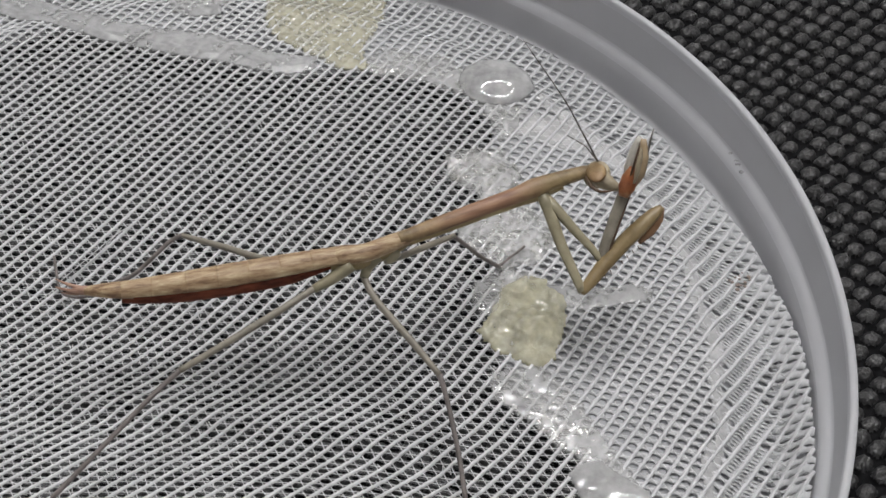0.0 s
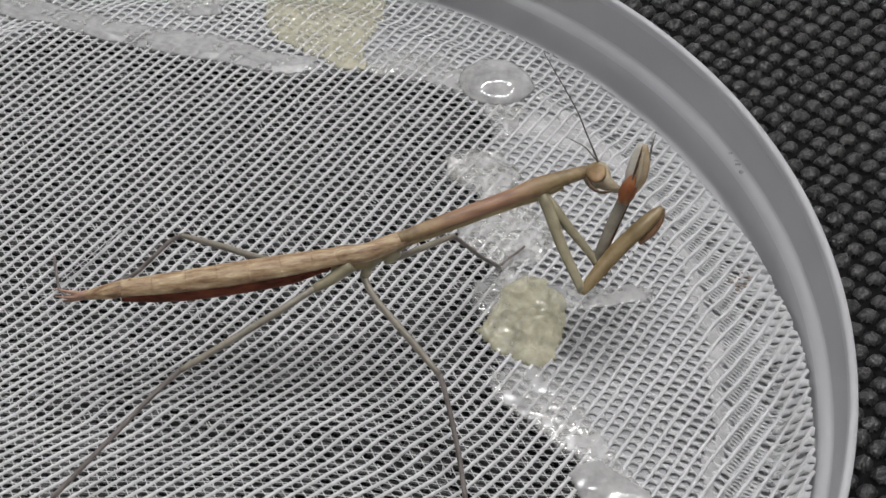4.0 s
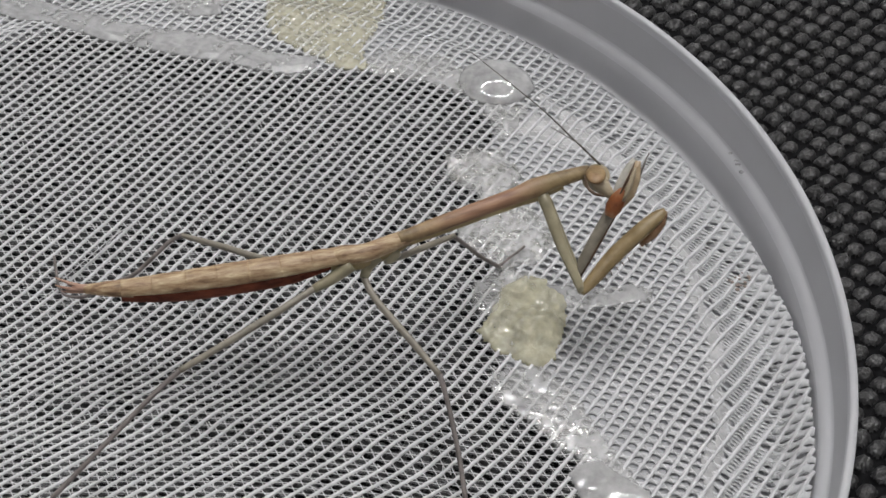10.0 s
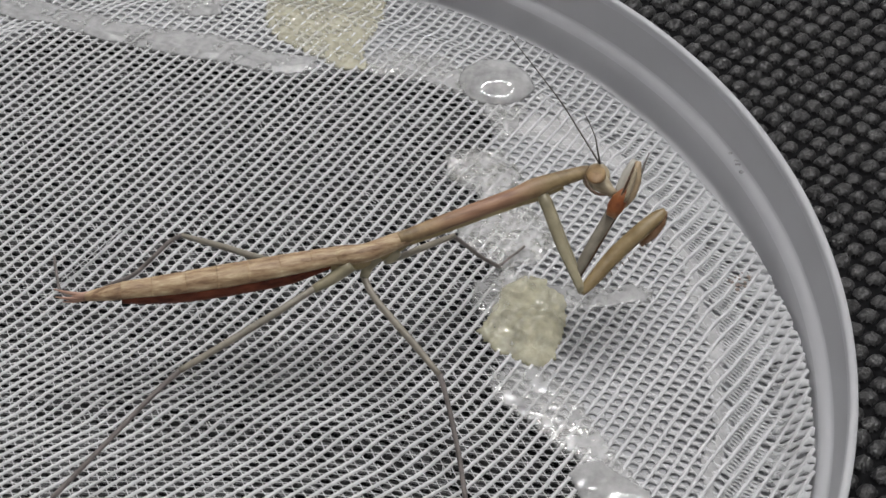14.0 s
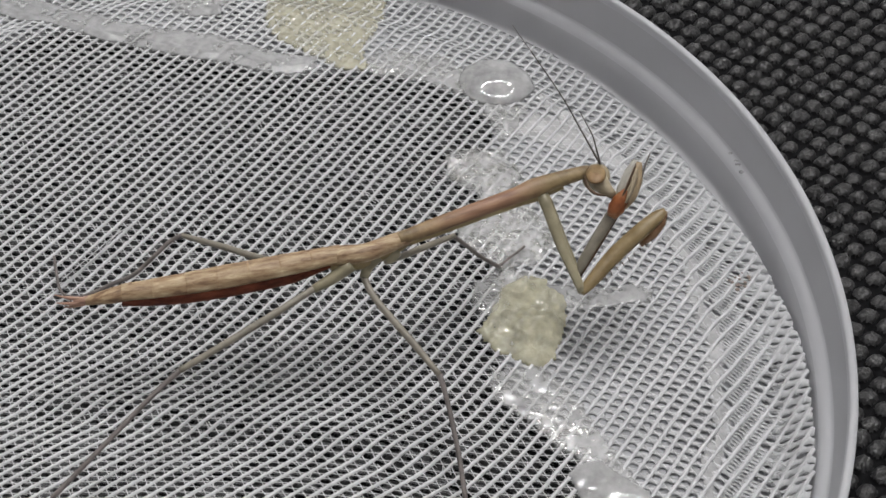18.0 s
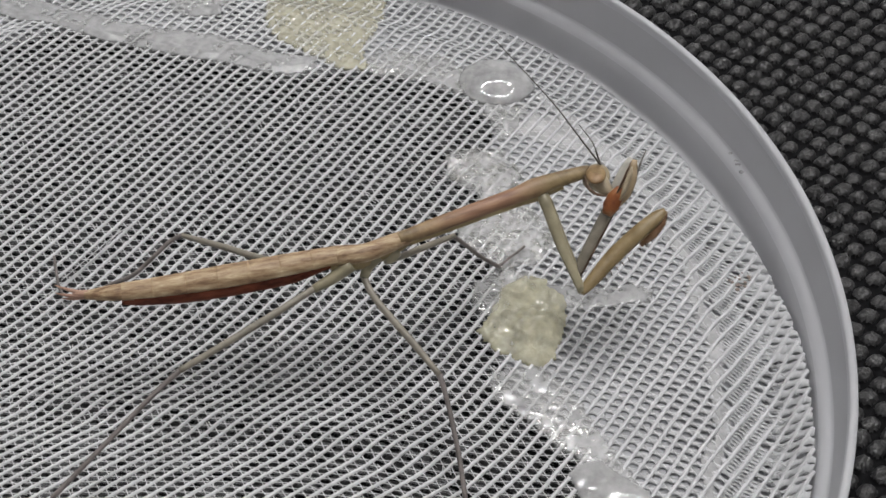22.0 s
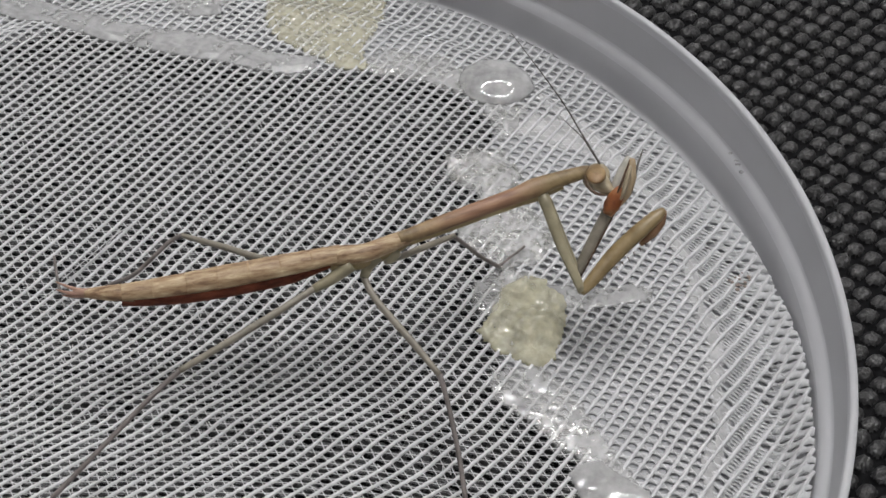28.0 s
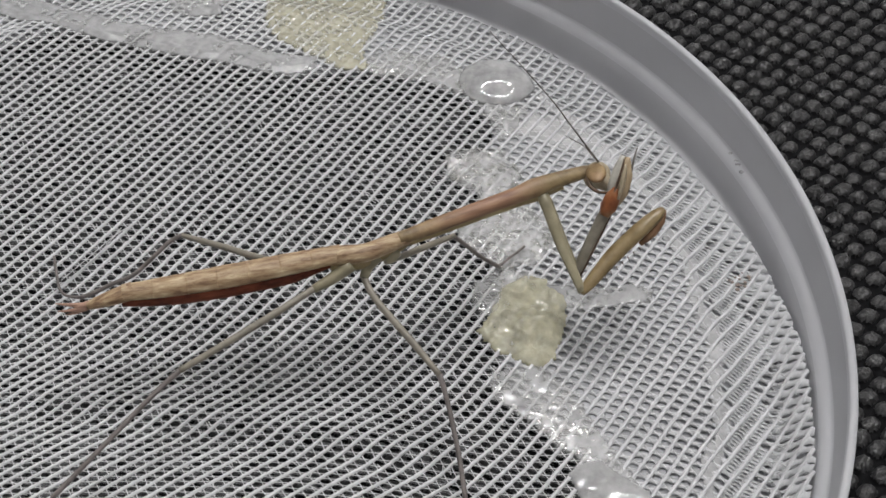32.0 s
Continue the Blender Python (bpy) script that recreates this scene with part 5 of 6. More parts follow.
    walk(far_coxa, [
        (0.0, turn(far_coxa, 0.997, -0.056, -0.038, -0.034)), (0.5, turn(far_coxa, 0.998, -0.045, -0.029, -0.029)), (1.0, turn(far_coxa, 0.999, -0.032, -0.018, -0.023)),
        (1.5, turn(far_coxa, 0.999, -0.025, -0.011, -0.021)), (2.0, turn(far_coxa, 1.000, -0.019, -0.004, -0.019)), (2.5, turn(far_coxa, 1.000, -0.014, 0.002, -0.019)),
        (3.0, turn(far_coxa, 1.000, -0.010, 0.008, -0.019)), (3.5, turn(far_coxa, 1.000, -0.013, 0.009, -0.024)), (5.5, turn(far_coxa, 0.999, 0.015, 0.043, -0.021)),
        (6.0, turn(far_coxa, 0.997, 0.016, 0.060, -0.037)), (6.5, turn(far_coxa, 0.996, 0.023, 0.073, -0.040)), (7.0, turn(far_coxa, 0.995, 0.028, 0.085, -0.044)),
        (7.5, turn(far_coxa, 0.994, 0.033, 0.097, -0.049)), (8.0, turn(far_coxa, 0.992, 0.036, 0.108, -0.055)), (8.5, turn(far_coxa, 0.991, 0.021, 0.111, -0.078)),
        (9.0, turn(far_coxa, 0.988, -0.003, 0.110, -0.105)), (9.5, turn(far_coxa, 0.988, -0.002, 0.110, -0.105)), (10.0, turn(far_coxa, 0.988, -0.002, 0.110, -0.105)),
        (10.5, turn(far_coxa, 0.988, -0.002, 0.111, -0.105)), (11.0, turn(far_coxa, 0.988, -0.002, 0.111, -0.105)), (11.5, turn(far_coxa, 0.988, -0.001, 0.111, -0.105)),
        (12.0, turn(far_coxa, 0.988, -0.001, 0.111, -0.105)), (12.5, turn(far_coxa, 0.988, -0.001, 0.111, -0.105)), (13.0, turn(far_coxa, 0.988, -0.001, 0.112, -0.105)),
        (13.5, turn(far_coxa, 0.988, -0.001, 0.112, -0.105)), (14.0, turn(far_coxa, 0.988, -0.000, 0.112, -0.105)), (14.5, turn(far_coxa, 0.988, -0.000, 0.112, -0.104)),
        (16.5, turn(far_coxa, 0.988, 0.001, 0.113, -0.104)), (17.0, turn(far_coxa, 0.988, 0.001, 0.113, -0.104)), (17.5, turn(far_coxa, 0.988, 0.001, 0.113, -0.104)),
        (18.0, turn(far_coxa, 0.988, 0.001, 0.114, -0.104)), (18.5, turn(far_coxa, 0.988, 0.002, 0.114, -0.104)), (19.0, turn(far_coxa, 0.988, 0.002, 0.114, -0.104)),
        (19.5, turn(far_coxa, 0.988, 0.002, 0.114, -0.104)), (20.0, turn(far_coxa, 0.988, 0.002, 0.114, -0.103)), (20.5, turn(far_coxa, 0.988, 0.002, 0.114, -0.103)),
        (21.0, turn(far_coxa, 0.988, 0.003, 0.115, -0.103)), (21.5, turn(far_coxa, 0.988, 0.003, 0.115, -0.103)), (22.0, turn(far_coxa, 0.988, 0.003, 0.115, -0.103)),
        (22.5, turn(far_coxa, 0.988, 0.003, 0.115, -0.103)), (23.0, turn(far_coxa, 0.988, 0.003, 0.115, -0.103)), (23.5, turn(far_coxa, 0.988, 0.004, 0.116, -0.103)),
        (24.0, turn(far_coxa, 0.988, 0.004, 0.116, -0.103)), (24.5, turn(far_coxa, 0.988, 0.004, 0.116, -0.103)), (25.0, turn(far_coxa, 0.988, 0.004, 0.116, -0.103)),
        (25.5, turn(far_coxa, 0.988, 0.003, 0.115, -0.103)), (27.5, turn(far_coxa, 0.988, -0.001, 0.111, -0.105)), (28.0, turn(far_coxa, 0.988, -0.003, 0.110, -0.105)),
        (29.0, turn(far_coxa, 0.988, 0.001, 0.113, -0.104)), (30.0, turn(far_coxa, 0.988, 0.004, 0.116, -0.103)), (31.0, turn(far_coxa, 0.988, 0.004, 0.116, -0.103)),
        (32.0, turn(far_coxa, 0.988, 0.004, 0.116, -0.103)),
    ])
    walk(far_femur, [
        (0.0, shift(far_femur, (0.00, -0.81, 0.92), 0.998, 0.059, -0.034, 0.006)), (0.5, shift(far_femur, (-0.02, -0.68, 0.71), 0.998, 0.058, -0.036, 0.010)),
        (1.0, shift(far_femur, (-0.05, -0.52, 0.48), 0.998, 0.060, -0.027, -0.003)), (1.5, shift(far_femur, (-0.09, -0.43, 0.33), 0.998, 0.062, -0.013, -0.021)),
        (2.0, shift(far_femur, (-0.13, -0.37, 0.20), 0.998, 0.061, -0.012, -0.021)), (2.5, shift(far_femur, (-0.18, -0.32, 0.09), 0.986, 0.157, -0.042, -0.041)),
        (3.0, shift(far_femur, (-0.23, -0.29, -0.00), 0.981, 0.182, -0.046, -0.051)), (3.5, shift(far_femur, (-0.29, -0.37, 0.02), 0.985, 0.159, -0.045, -0.038)),
        (5.5, shift(far_femur, (-0.58, -0.08, -0.57), 0.997, 0.062, 0.005, -0.042)), (6.0, shift(far_femur, (-0.88, -0.22, -0.73), 0.989, 0.136, -0.021, -0.054)),
        (6.5, shift(far_femur, (-1.05, -0.17, -0.91), 0.972, 0.219, -0.054, -0.063)), (7.0, shift(far_femur, (-1.22, -0.15, -1.07), 0.976, 0.204, -0.049, -0.061)),
        (7.5, shift(far_femur, (-1.39, -0.14, -1.20), 0.974, 0.212, -0.047, -0.067)), (8.0, shift(far_femur, (-1.56, -0.15, -1.31), 0.983, 0.170, -0.023, -0.071)),
        (8.5, shift(far_femur, (-1.80, -0.50, -1.20), 0.974, 0.209, -0.044, -0.069)), (9.0, shift(far_femur, (-2.06, -0.97, -0.96), 0.984, 0.164, -0.031, -0.059)),
        (9.5, shift(far_femur, (-2.06, -0.96, -0.96), 0.985, 0.159, -0.029, -0.058)), (10.0, shift(far_femur, (-2.06, -0.96, -0.96), 0.994, 0.088, 0.009, -0.062)),
        (10.5, shift(far_femur, (-2.07, -0.96, -0.97), 0.997, 0.059, 0.015, -0.052)), (11.0, shift(far_femur, (-2.07, -0.95, -0.97), 0.996, 0.061, 0.024, -0.065)),
        (11.5, shift(far_femur, (-2.07, -0.95, -0.98), 0.996, 0.062, 0.024, -0.065)), (12.0, shift(far_femur, (-2.07, -0.95, -0.98), 0.997, 0.059, 0.014, -0.052)),
        (12.5, shift(far_femur, (-2.07, -0.94, -0.98), 0.996, 0.060, 0.020, -0.060)), (13.0, shift(far_femur, (-2.07, -0.94, -0.99), 0.996, 0.061, 0.023, -0.063)),
        (13.5, shift(far_femur, (-2.07, -0.94, -0.99), 0.996, 0.060, 0.020, -0.060)), (14.0, shift(far_femur, (-2.07, -0.93, -0.99), 0.996, 0.062, 0.025, -0.067)),
        (14.5, shift(far_femur, (-2.07, -0.93, -1.00), 0.996, 0.062, 0.024, -0.065)), (16.5, shift(far_femur, (-2.08, -0.92, -1.01), 0.995, 0.062, 0.029, -0.072)),
        (17.0, shift(far_femur, (-2.08, -0.92, -1.02), 0.995, 0.062, 0.032, -0.076)), (17.5, shift(far_femur, (-2.08, -0.91, -1.02), 0.994, 0.062, 0.037, -0.081)),
        (18.0, shift(far_femur, (-2.08, -0.91, -1.02), 0.995, 0.061, 0.031, -0.073)), (18.5, shift(far_femur, (-2.08, -0.91, -1.03), 0.995, 0.061, 0.031, -0.073)),
        (19.0, shift(far_femur, (-2.08, -0.90, -1.03), 0.995, 0.061, 0.031, -0.073)), (19.5, shift(far_femur, (-2.09, -0.90, -1.03), 0.995, 0.062, 0.034, -0.077)),
        (20.0, shift(far_femur, (-2.09, -0.90, -1.04), 0.995, 0.061, 0.033, -0.076)), (20.5, shift(far_femur, (-2.09, -0.90, -1.04), 0.992, 0.095, 0.021, -0.081)),
        (21.0, shift(far_femur, (-2.09, -0.89, -1.04), 0.990, 0.126, -0.009, -0.063)), (21.5, shift(far_femur, (-2.09, -0.89, -1.05), 0.997, 0.058, 0.010, -0.047)),
        (22.0, shift(far_femur, (-2.09, -0.89, -1.05), 0.997, 0.058, 0.009, -0.045)), (22.5, shift(far_femur, (-2.09, -0.88, -1.05), 0.993, 0.103, -0.007, -0.052)),
        (23.0, shift(far_femur, (-2.09, -0.88, -1.06), 0.997, 0.058, 0.013, -0.049)), (23.5, shift(far_femur, (-2.10, -0.88, -1.06), 0.998, 0.058, 0.005, -0.040)),
        (24.0, shift(far_femur, (-2.10, -0.88, -1.06), 0.997, 0.060, 0.016, -0.055)), (24.5, shift(far_femur, (-2.10, -0.87, -1.07), 0.996, 0.060, 0.021, -0.060)),
        (25.0, shift(far_femur, (-2.10, -0.87, -1.07), 0.997, 0.059, 0.011, -0.047)), (25.5, shift(far_femur, (-2.09, -0.88, -1.05), 0.998, 0.057, -0.002, -0.031)),
        (27.5, shift(far_femur, (-2.07, -0.95, -0.98), 0.997, 0.060, 0.015, -0.053)), (28.0, shift(far_femur, (-2.06, -0.97, -0.96), 0.997, 0.059, 0.009, -0.045)),
        (29.0, shift(far_femur, (-2.08, -0.92, -1.02), 0.998, 0.058, 0.004, -0.039)), (30.0, shift(far_femur, (-2.10, -0.87, -1.07), 0.977, 0.199, -0.047, -0.060)),
        (31.0, shift(far_femur, (-2.10, -0.87, -1.07), 0.981, 0.181, -0.047, -0.049)), (32.0, shift(far_femur, (-2.10, -0.87, -1.07), 0.992, 0.118, -0.020, -0.045)),
    ])
    walk(far_tibia, [
        (0.0, turn(far_tibia, 0.982, 0.182, -0.040, -0.035)), (0.5, turn(far_tibia, 0.990, 0.133, -0.014, -0.052)), (1.0, turn(far_tibia, 0.997, 0.081, -0.014, -0.015)),
        (1.5, turn(far_tibia, 0.985, 0.159, -0.058, 0.018)), (2.0, turn(far_tibia, 0.971, 0.231, -0.067, -0.009)), (2.5, turn(far_tibia, 0.985, 0.169, -0.037, -0.012)),
        (3.0, turn(far_tibia, 0.983, 0.181, -0.035, -0.019)), (3.5, turn(far_tibia, 0.999, -0.019, 0.007, 0.026)), (5.5, turn(far_tibia, 0.966, 0.248, -0.059, -0.030)),
        (6.0, turn(far_tibia, 0.990, 0.135, -0.024, -0.022)), (6.5, turn(far_tibia, 1.000, 0.009, 0.013, -0.008)), (7.0, turn(far_tibia, 0.987, 0.156, -0.031, -0.004)),
        (7.5, turn(far_tibia, 0.999, 0.047, -0.001, -0.001)), (8.0, turn(far_tibia, 0.999, 0.050, -0.013, 0.015)), (8.5, turn(far_tibia, 0.997, -0.075, 0.028, 0.007)),
        (9.0, turn(far_tibia, 0.999, 0.042, -0.002, -0.008)), (9.5, turn(far_tibia, 0.999, -0.023, 0.025, -0.031)), (10.0, turn(far_tibia, 0.999, 0.052, -0.010, -0.013)),
        (10.5, turn(far_tibia, 0.996, 0.082, -0.006, -0.041)), (11.0, turn(far_tibia, 0.997, 0.079, -0.025, -0.005)), (11.5, turn(far_tibia, 0.996, 0.078, -0.035, 0.015)),
        (12.0, turn(far_tibia, 0.997, 0.080, -0.021, -0.010)), (12.5, turn(far_tibia, 0.996, 0.079, -0.029, 0.004)), (13.0, turn(far_tibia, 0.996, 0.080, -0.027, 0.000)),
        (13.5, turn(far_tibia, 0.996, 0.080, -0.020, -0.014)), (14.0, turn(far_tibia, 0.996, 0.079, -0.031, 0.007)), (14.5, turn(far_tibia, 0.996, 0.079, -0.031, 0.008)),
        (16.5, turn(far_tibia, 0.996, 0.078, -0.036, 0.017)), (17.0, turn(far_tibia, 0.996, 0.078, -0.037, 0.018)), (17.5, turn(far_tibia, 0.995, 0.078, -0.050, 0.043)),
        (18.0, turn(far_tibia, 0.996, 0.079, -0.037, 0.018)), (18.5, turn(far_tibia, 0.996, 0.079, -0.036, 0.015)), (19.0, turn(far_tibia, 0.996, 0.079, -0.035, 0.013)),
        (19.5, turn(far_tibia, 0.996, 0.079, -0.041, 0.024)), (20.0, turn(far_tibia, 0.996, 0.079, -0.039, 0.022)), (20.5, turn(far_tibia, 0.997, 0.044, -0.042, 0.056)),
        (21.0, turn(far_tibia, 1.000, 0.012, -0.007, 0.014)), (21.5, turn(far_tibia, 0.993, 0.117, -0.026, -0.020)), (22.0, turn(far_tibia, 0.995, 0.091, -0.015, -0.026)),
        (22.5, turn(far_tibia, 0.999, 0.035, -0.003, -0.012)), (23.0, turn(far_tibia, 0.996, 0.081, -0.031, 0.008)), (23.5, turn(far_tibia, 0.996, 0.081, -0.013, -0.025)),
        (24.0, turn(far_tibia, 0.996, 0.080, -0.036, 0.019)), (24.5, turn(far_tibia, 0.995, 0.078, -0.046, 0.038)), (25.0, turn(far_tibia, 0.996, 0.080, -0.024, -0.004)),
        (25.5, turn(far_tibia, 0.996, 0.081, -0.022, -0.005)), (27.5, turn(far_tibia, 0.996, 0.079, -0.041, 0.029)), (28.0, turn(far_tibia, 0.996, 0.080, -0.028, 0.004)),
        (29.0, turn(far_tibia, 0.996, 0.081, -0.016, -0.019)), (30.0, turn(far_tibia, 0.998, -0.064, 0.025, 0.013)), (31.0, turn(far_tibia, 0.999, -0.044, 0.017, 0.020)),
        (32.0, turn(far_tibia, 0.999, 0.021, -0.014, 0.029)),
    ])
    walk(pale_stripe, [
        (0.0, turn(pale_stripe, 0.982, 0.182, -0.040, -0.035)), (0.5, turn(pale_stripe, 0.990, 0.133, -0.014, -0.052)), (1.0, turn(pale_stripe, 0.997, 0.081, -0.014, -0.015)),
        (1.5, turn(pale_stripe, 0.985, 0.159, -0.058, 0.018)), (2.0, turn(pale_stripe, 0.971, 0.231, -0.067, -0.009)), (2.5, turn(pale_stripe, 0.985, 0.169, -0.037, -0.012)),
        (3.0, turn(pale_stripe, 0.983, 0.181, -0.035, -0.019)), (3.5, turn(pale_stripe, 0.999, -0.019, 0.007, 0.026)), (5.5, turn(pale_stripe, 0.966, 0.248, -0.059, -0.030)),
        (6.0, turn(pale_stripe, 0.990, 0.135, -0.024, -0.022)), (6.5, turn(pale_stripe, 1.000, 0.009, 0.013, -0.008)), (7.0, turn(pale_stripe, 0.987, 0.156, -0.031, -0.004)),
        (7.5, turn(pale_stripe, 0.999, 0.047, -0.001, -0.001)), (8.0, turn(pale_stripe, 0.999, 0.050, -0.013, 0.015)), (8.5, turn(pale_stripe, 0.997, -0.075, 0.028, 0.007)),
        (9.0, turn(pale_stripe, 0.999, 0.042, -0.002, -0.008)), (9.5, turn(pale_stripe, 0.999, -0.023, 0.025, -0.031)), (10.0, turn(pale_stripe, 0.999, 0.052, -0.010, -0.013)),
        (10.5, turn(pale_stripe, 0.996, 0.082, -0.006, -0.041)), (11.0, turn(pale_stripe, 0.997, 0.079, -0.025, -0.005)), (11.5, turn(pale_stripe, 0.996, 0.078, -0.035, 0.015)),
        (12.0, turn(pale_stripe, 0.997, 0.080, -0.021, -0.010)), (12.5, turn(pale_stripe, 0.996, 0.079, -0.029, 0.004)), (13.0, turn(pale_stripe, 0.996, 0.080, -0.027, 0.000)),
        (13.5, turn(pale_stripe, 0.996, 0.080, -0.020, -0.014)), (14.0, turn(pale_stripe, 0.996, 0.079, -0.031, 0.007)), (14.5, turn(pale_stripe, 0.996, 0.079, -0.031, 0.008)),
        (16.5, turn(pale_stripe, 0.996, 0.078, -0.036, 0.017)), (17.0, turn(pale_stripe, 0.996, 0.078, -0.037, 0.018)), (17.5, turn(pale_stripe, 0.995, 0.078, -0.050, 0.043)),
        (18.0, turn(pale_stripe, 0.996, 0.079, -0.037, 0.018)), (18.5, turn(pale_stripe, 0.996, 0.079, -0.036, 0.015)), (19.0, turn(pale_stripe, 0.996, 0.079, -0.035, 0.013)),
        (19.5, turn(pale_stripe, 0.996, 0.079, -0.041, 0.024)), (20.0, turn(pale_stripe, 0.996, 0.079, -0.039, 0.022)), (20.5, turn(pale_stripe, 0.997, 0.044, -0.042, 0.056)),
        (21.0, turn(pale_stripe, 1.000, 0.012, -0.007, 0.014)), (21.5, turn(pale_stripe, 0.993, 0.117, -0.026, -0.020)), (22.0, turn(pale_stripe, 0.995, 0.091, -0.015, -0.026)),
        (22.5, turn(pale_stripe, 0.999, 0.035, -0.003, -0.012)), (23.0, turn(pale_stripe, 0.996, 0.081, -0.031, 0.008)), (23.5, turn(pale_stripe, 0.996, 0.081, -0.013, -0.025)),
        (24.0, turn(pale_stripe, 0.996, 0.080, -0.036, 0.019)), (24.5, turn(pale_stripe, 0.995, 0.078, -0.046, 0.038)), (25.0, turn(pale_stripe, 0.996, 0.080, -0.024, -0.004)),
        (25.5, turn(pale_stripe, 0.996, 0.081, -0.022, -0.005)), (27.5, turn(pale_stripe, 0.996, 0.079, -0.041, 0.029)), (28.0, turn(pale_stripe, 0.996, 0.080, -0.028, 0.004)),
        (29.0, turn(pale_stripe, 0.996, 0.081, -0.016, -0.019)), (30.0, turn(pale_stripe, 0.998, -0.064, 0.025, 0.013)), (31.0, turn(pale_stripe, 0.999, -0.044, 0.017, 0.020)),
        (32.0, turn(pale_stripe, 0.999, 0.021, -0.014, 0.029)),
    ])
    walk(dark_groove, [
        (0.0, turn(dark_groove, 0.982, 0.182, -0.040, -0.035)), (0.5, turn(dark_groove, 0.990, 0.133, -0.014, -0.052)), (1.0, turn(dark_groove, 0.997, 0.081, -0.014, -0.015)),
        (1.5, turn(dark_groove, 0.985, 0.159, -0.058, 0.018)), (2.0, turn(dark_groove, 0.971, 0.231, -0.067, -0.009)), (2.5, turn(dark_groove, 0.985, 0.169, -0.037, -0.012)),
        (3.0, turn(dark_groove, 0.983, 0.181, -0.035, -0.019)), (3.5, turn(dark_groove, 0.999, -0.019, 0.007, 0.026)), (5.5, turn(dark_groove, 0.966, 0.248, -0.059, -0.030)),
        (6.0, turn(dark_groove, 0.990, 0.135, -0.024, -0.022)), (6.5, turn(dark_groove, 1.000, 0.009, 0.013, -0.008)), (7.0, turn(dark_groove, 0.987, 0.156, -0.031, -0.004)),
        (7.5, turn(dark_groove, 0.999, 0.047, -0.001, -0.001)), (8.0, turn(dark_groove, 0.999, 0.050, -0.013, 0.015)), (8.5, turn(dark_groove, 0.997, -0.075, 0.028, 0.007)),
        (9.0, turn(dark_groove, 0.999, 0.042, -0.002, -0.008)), (9.5, turn(dark_groove, 0.999, -0.023, 0.025, -0.031)), (10.0, turn(dark_groove, 0.999, 0.052, -0.010, -0.013)),
        (10.5, turn(dark_groove, 0.996, 0.082, -0.006, -0.041)), (11.0, turn(dark_groove, 0.997, 0.079, -0.025, -0.005)), (11.5, turn(dark_groove, 0.996, 0.078, -0.035, 0.015)),
        (12.0, turn(dark_groove, 0.997, 0.080, -0.021, -0.010)), (12.5, turn(dark_groove, 0.996, 0.079, -0.029, 0.004)), (13.0, turn(dark_groove, 0.996, 0.080, -0.027, 0.000)),
        (13.5, turn(dark_groove, 0.996, 0.080, -0.020, -0.014)), (14.0, turn(dark_groove, 0.996, 0.079, -0.031, 0.007)), (14.5, turn(dark_groove, 0.996, 0.079, -0.031, 0.008)),
        (16.5, turn(dark_groove, 0.996, 0.078, -0.036, 0.017)), (17.0, turn(dark_groove, 0.996, 0.078, -0.037, 0.018)), (17.5, turn(dark_groove, 0.995, 0.078, -0.050, 0.043)),
        (18.0, turn(dark_groove, 0.996, 0.079, -0.037, 0.018)), (18.5, turn(dark_groove, 0.996, 0.079, -0.036, 0.015)), (19.0, turn(dark_groove, 0.996, 0.079, -0.035, 0.013)),
        (19.5, turn(dark_groove, 0.996, 0.079, -0.041, 0.024)), (20.0, turn(dark_groove, 0.996, 0.079, -0.039, 0.022)), (20.5, turn(dark_groove, 0.997, 0.044, -0.042, 0.056)),
        (21.0, turn(dark_groove, 1.000, 0.012, -0.007, 0.014)), (21.5, turn(dark_groove, 0.993, 0.117, -0.026, -0.020)), (22.0, turn(dark_groove, 0.995, 0.091, -0.015, -0.026)),
        (22.5, turn(dark_groove, 0.999, 0.035, -0.003, -0.012)), (23.0, turn(dark_groove, 0.996, 0.081, -0.031, 0.008)), (23.5, turn(dark_groove, 0.996, 0.081, -0.013, -0.025)),
        (24.0, turn(dark_groove, 0.996, 0.080, -0.036, 0.019)), (24.5, turn(dark_groove, 0.995, 0.078, -0.046, 0.038)), (25.0, turn(dark_groove, 0.996, 0.080, -0.024, -0.004)),
        (25.5, turn(dark_groove, 0.996, 0.081, -0.022, -0.005)), (27.5, turn(dark_groove, 0.996, 0.079, -0.041, 0.029)), (28.0, turn(dark_groove, 0.996, 0.080, -0.028, 0.004)),
        (29.0, turn(dark_groove, 0.996, 0.081, -0.016, -0.019)), (30.0, turn(dark_groove, 0.998, -0.064, 0.025, 0.013)), (31.0, turn(dark_groove, 0.999, -0.044, 0.017, 0.020)),
        (32.0, turn(dark_groove, 0.999, 0.021, -0.014, 0.029)),
    ])
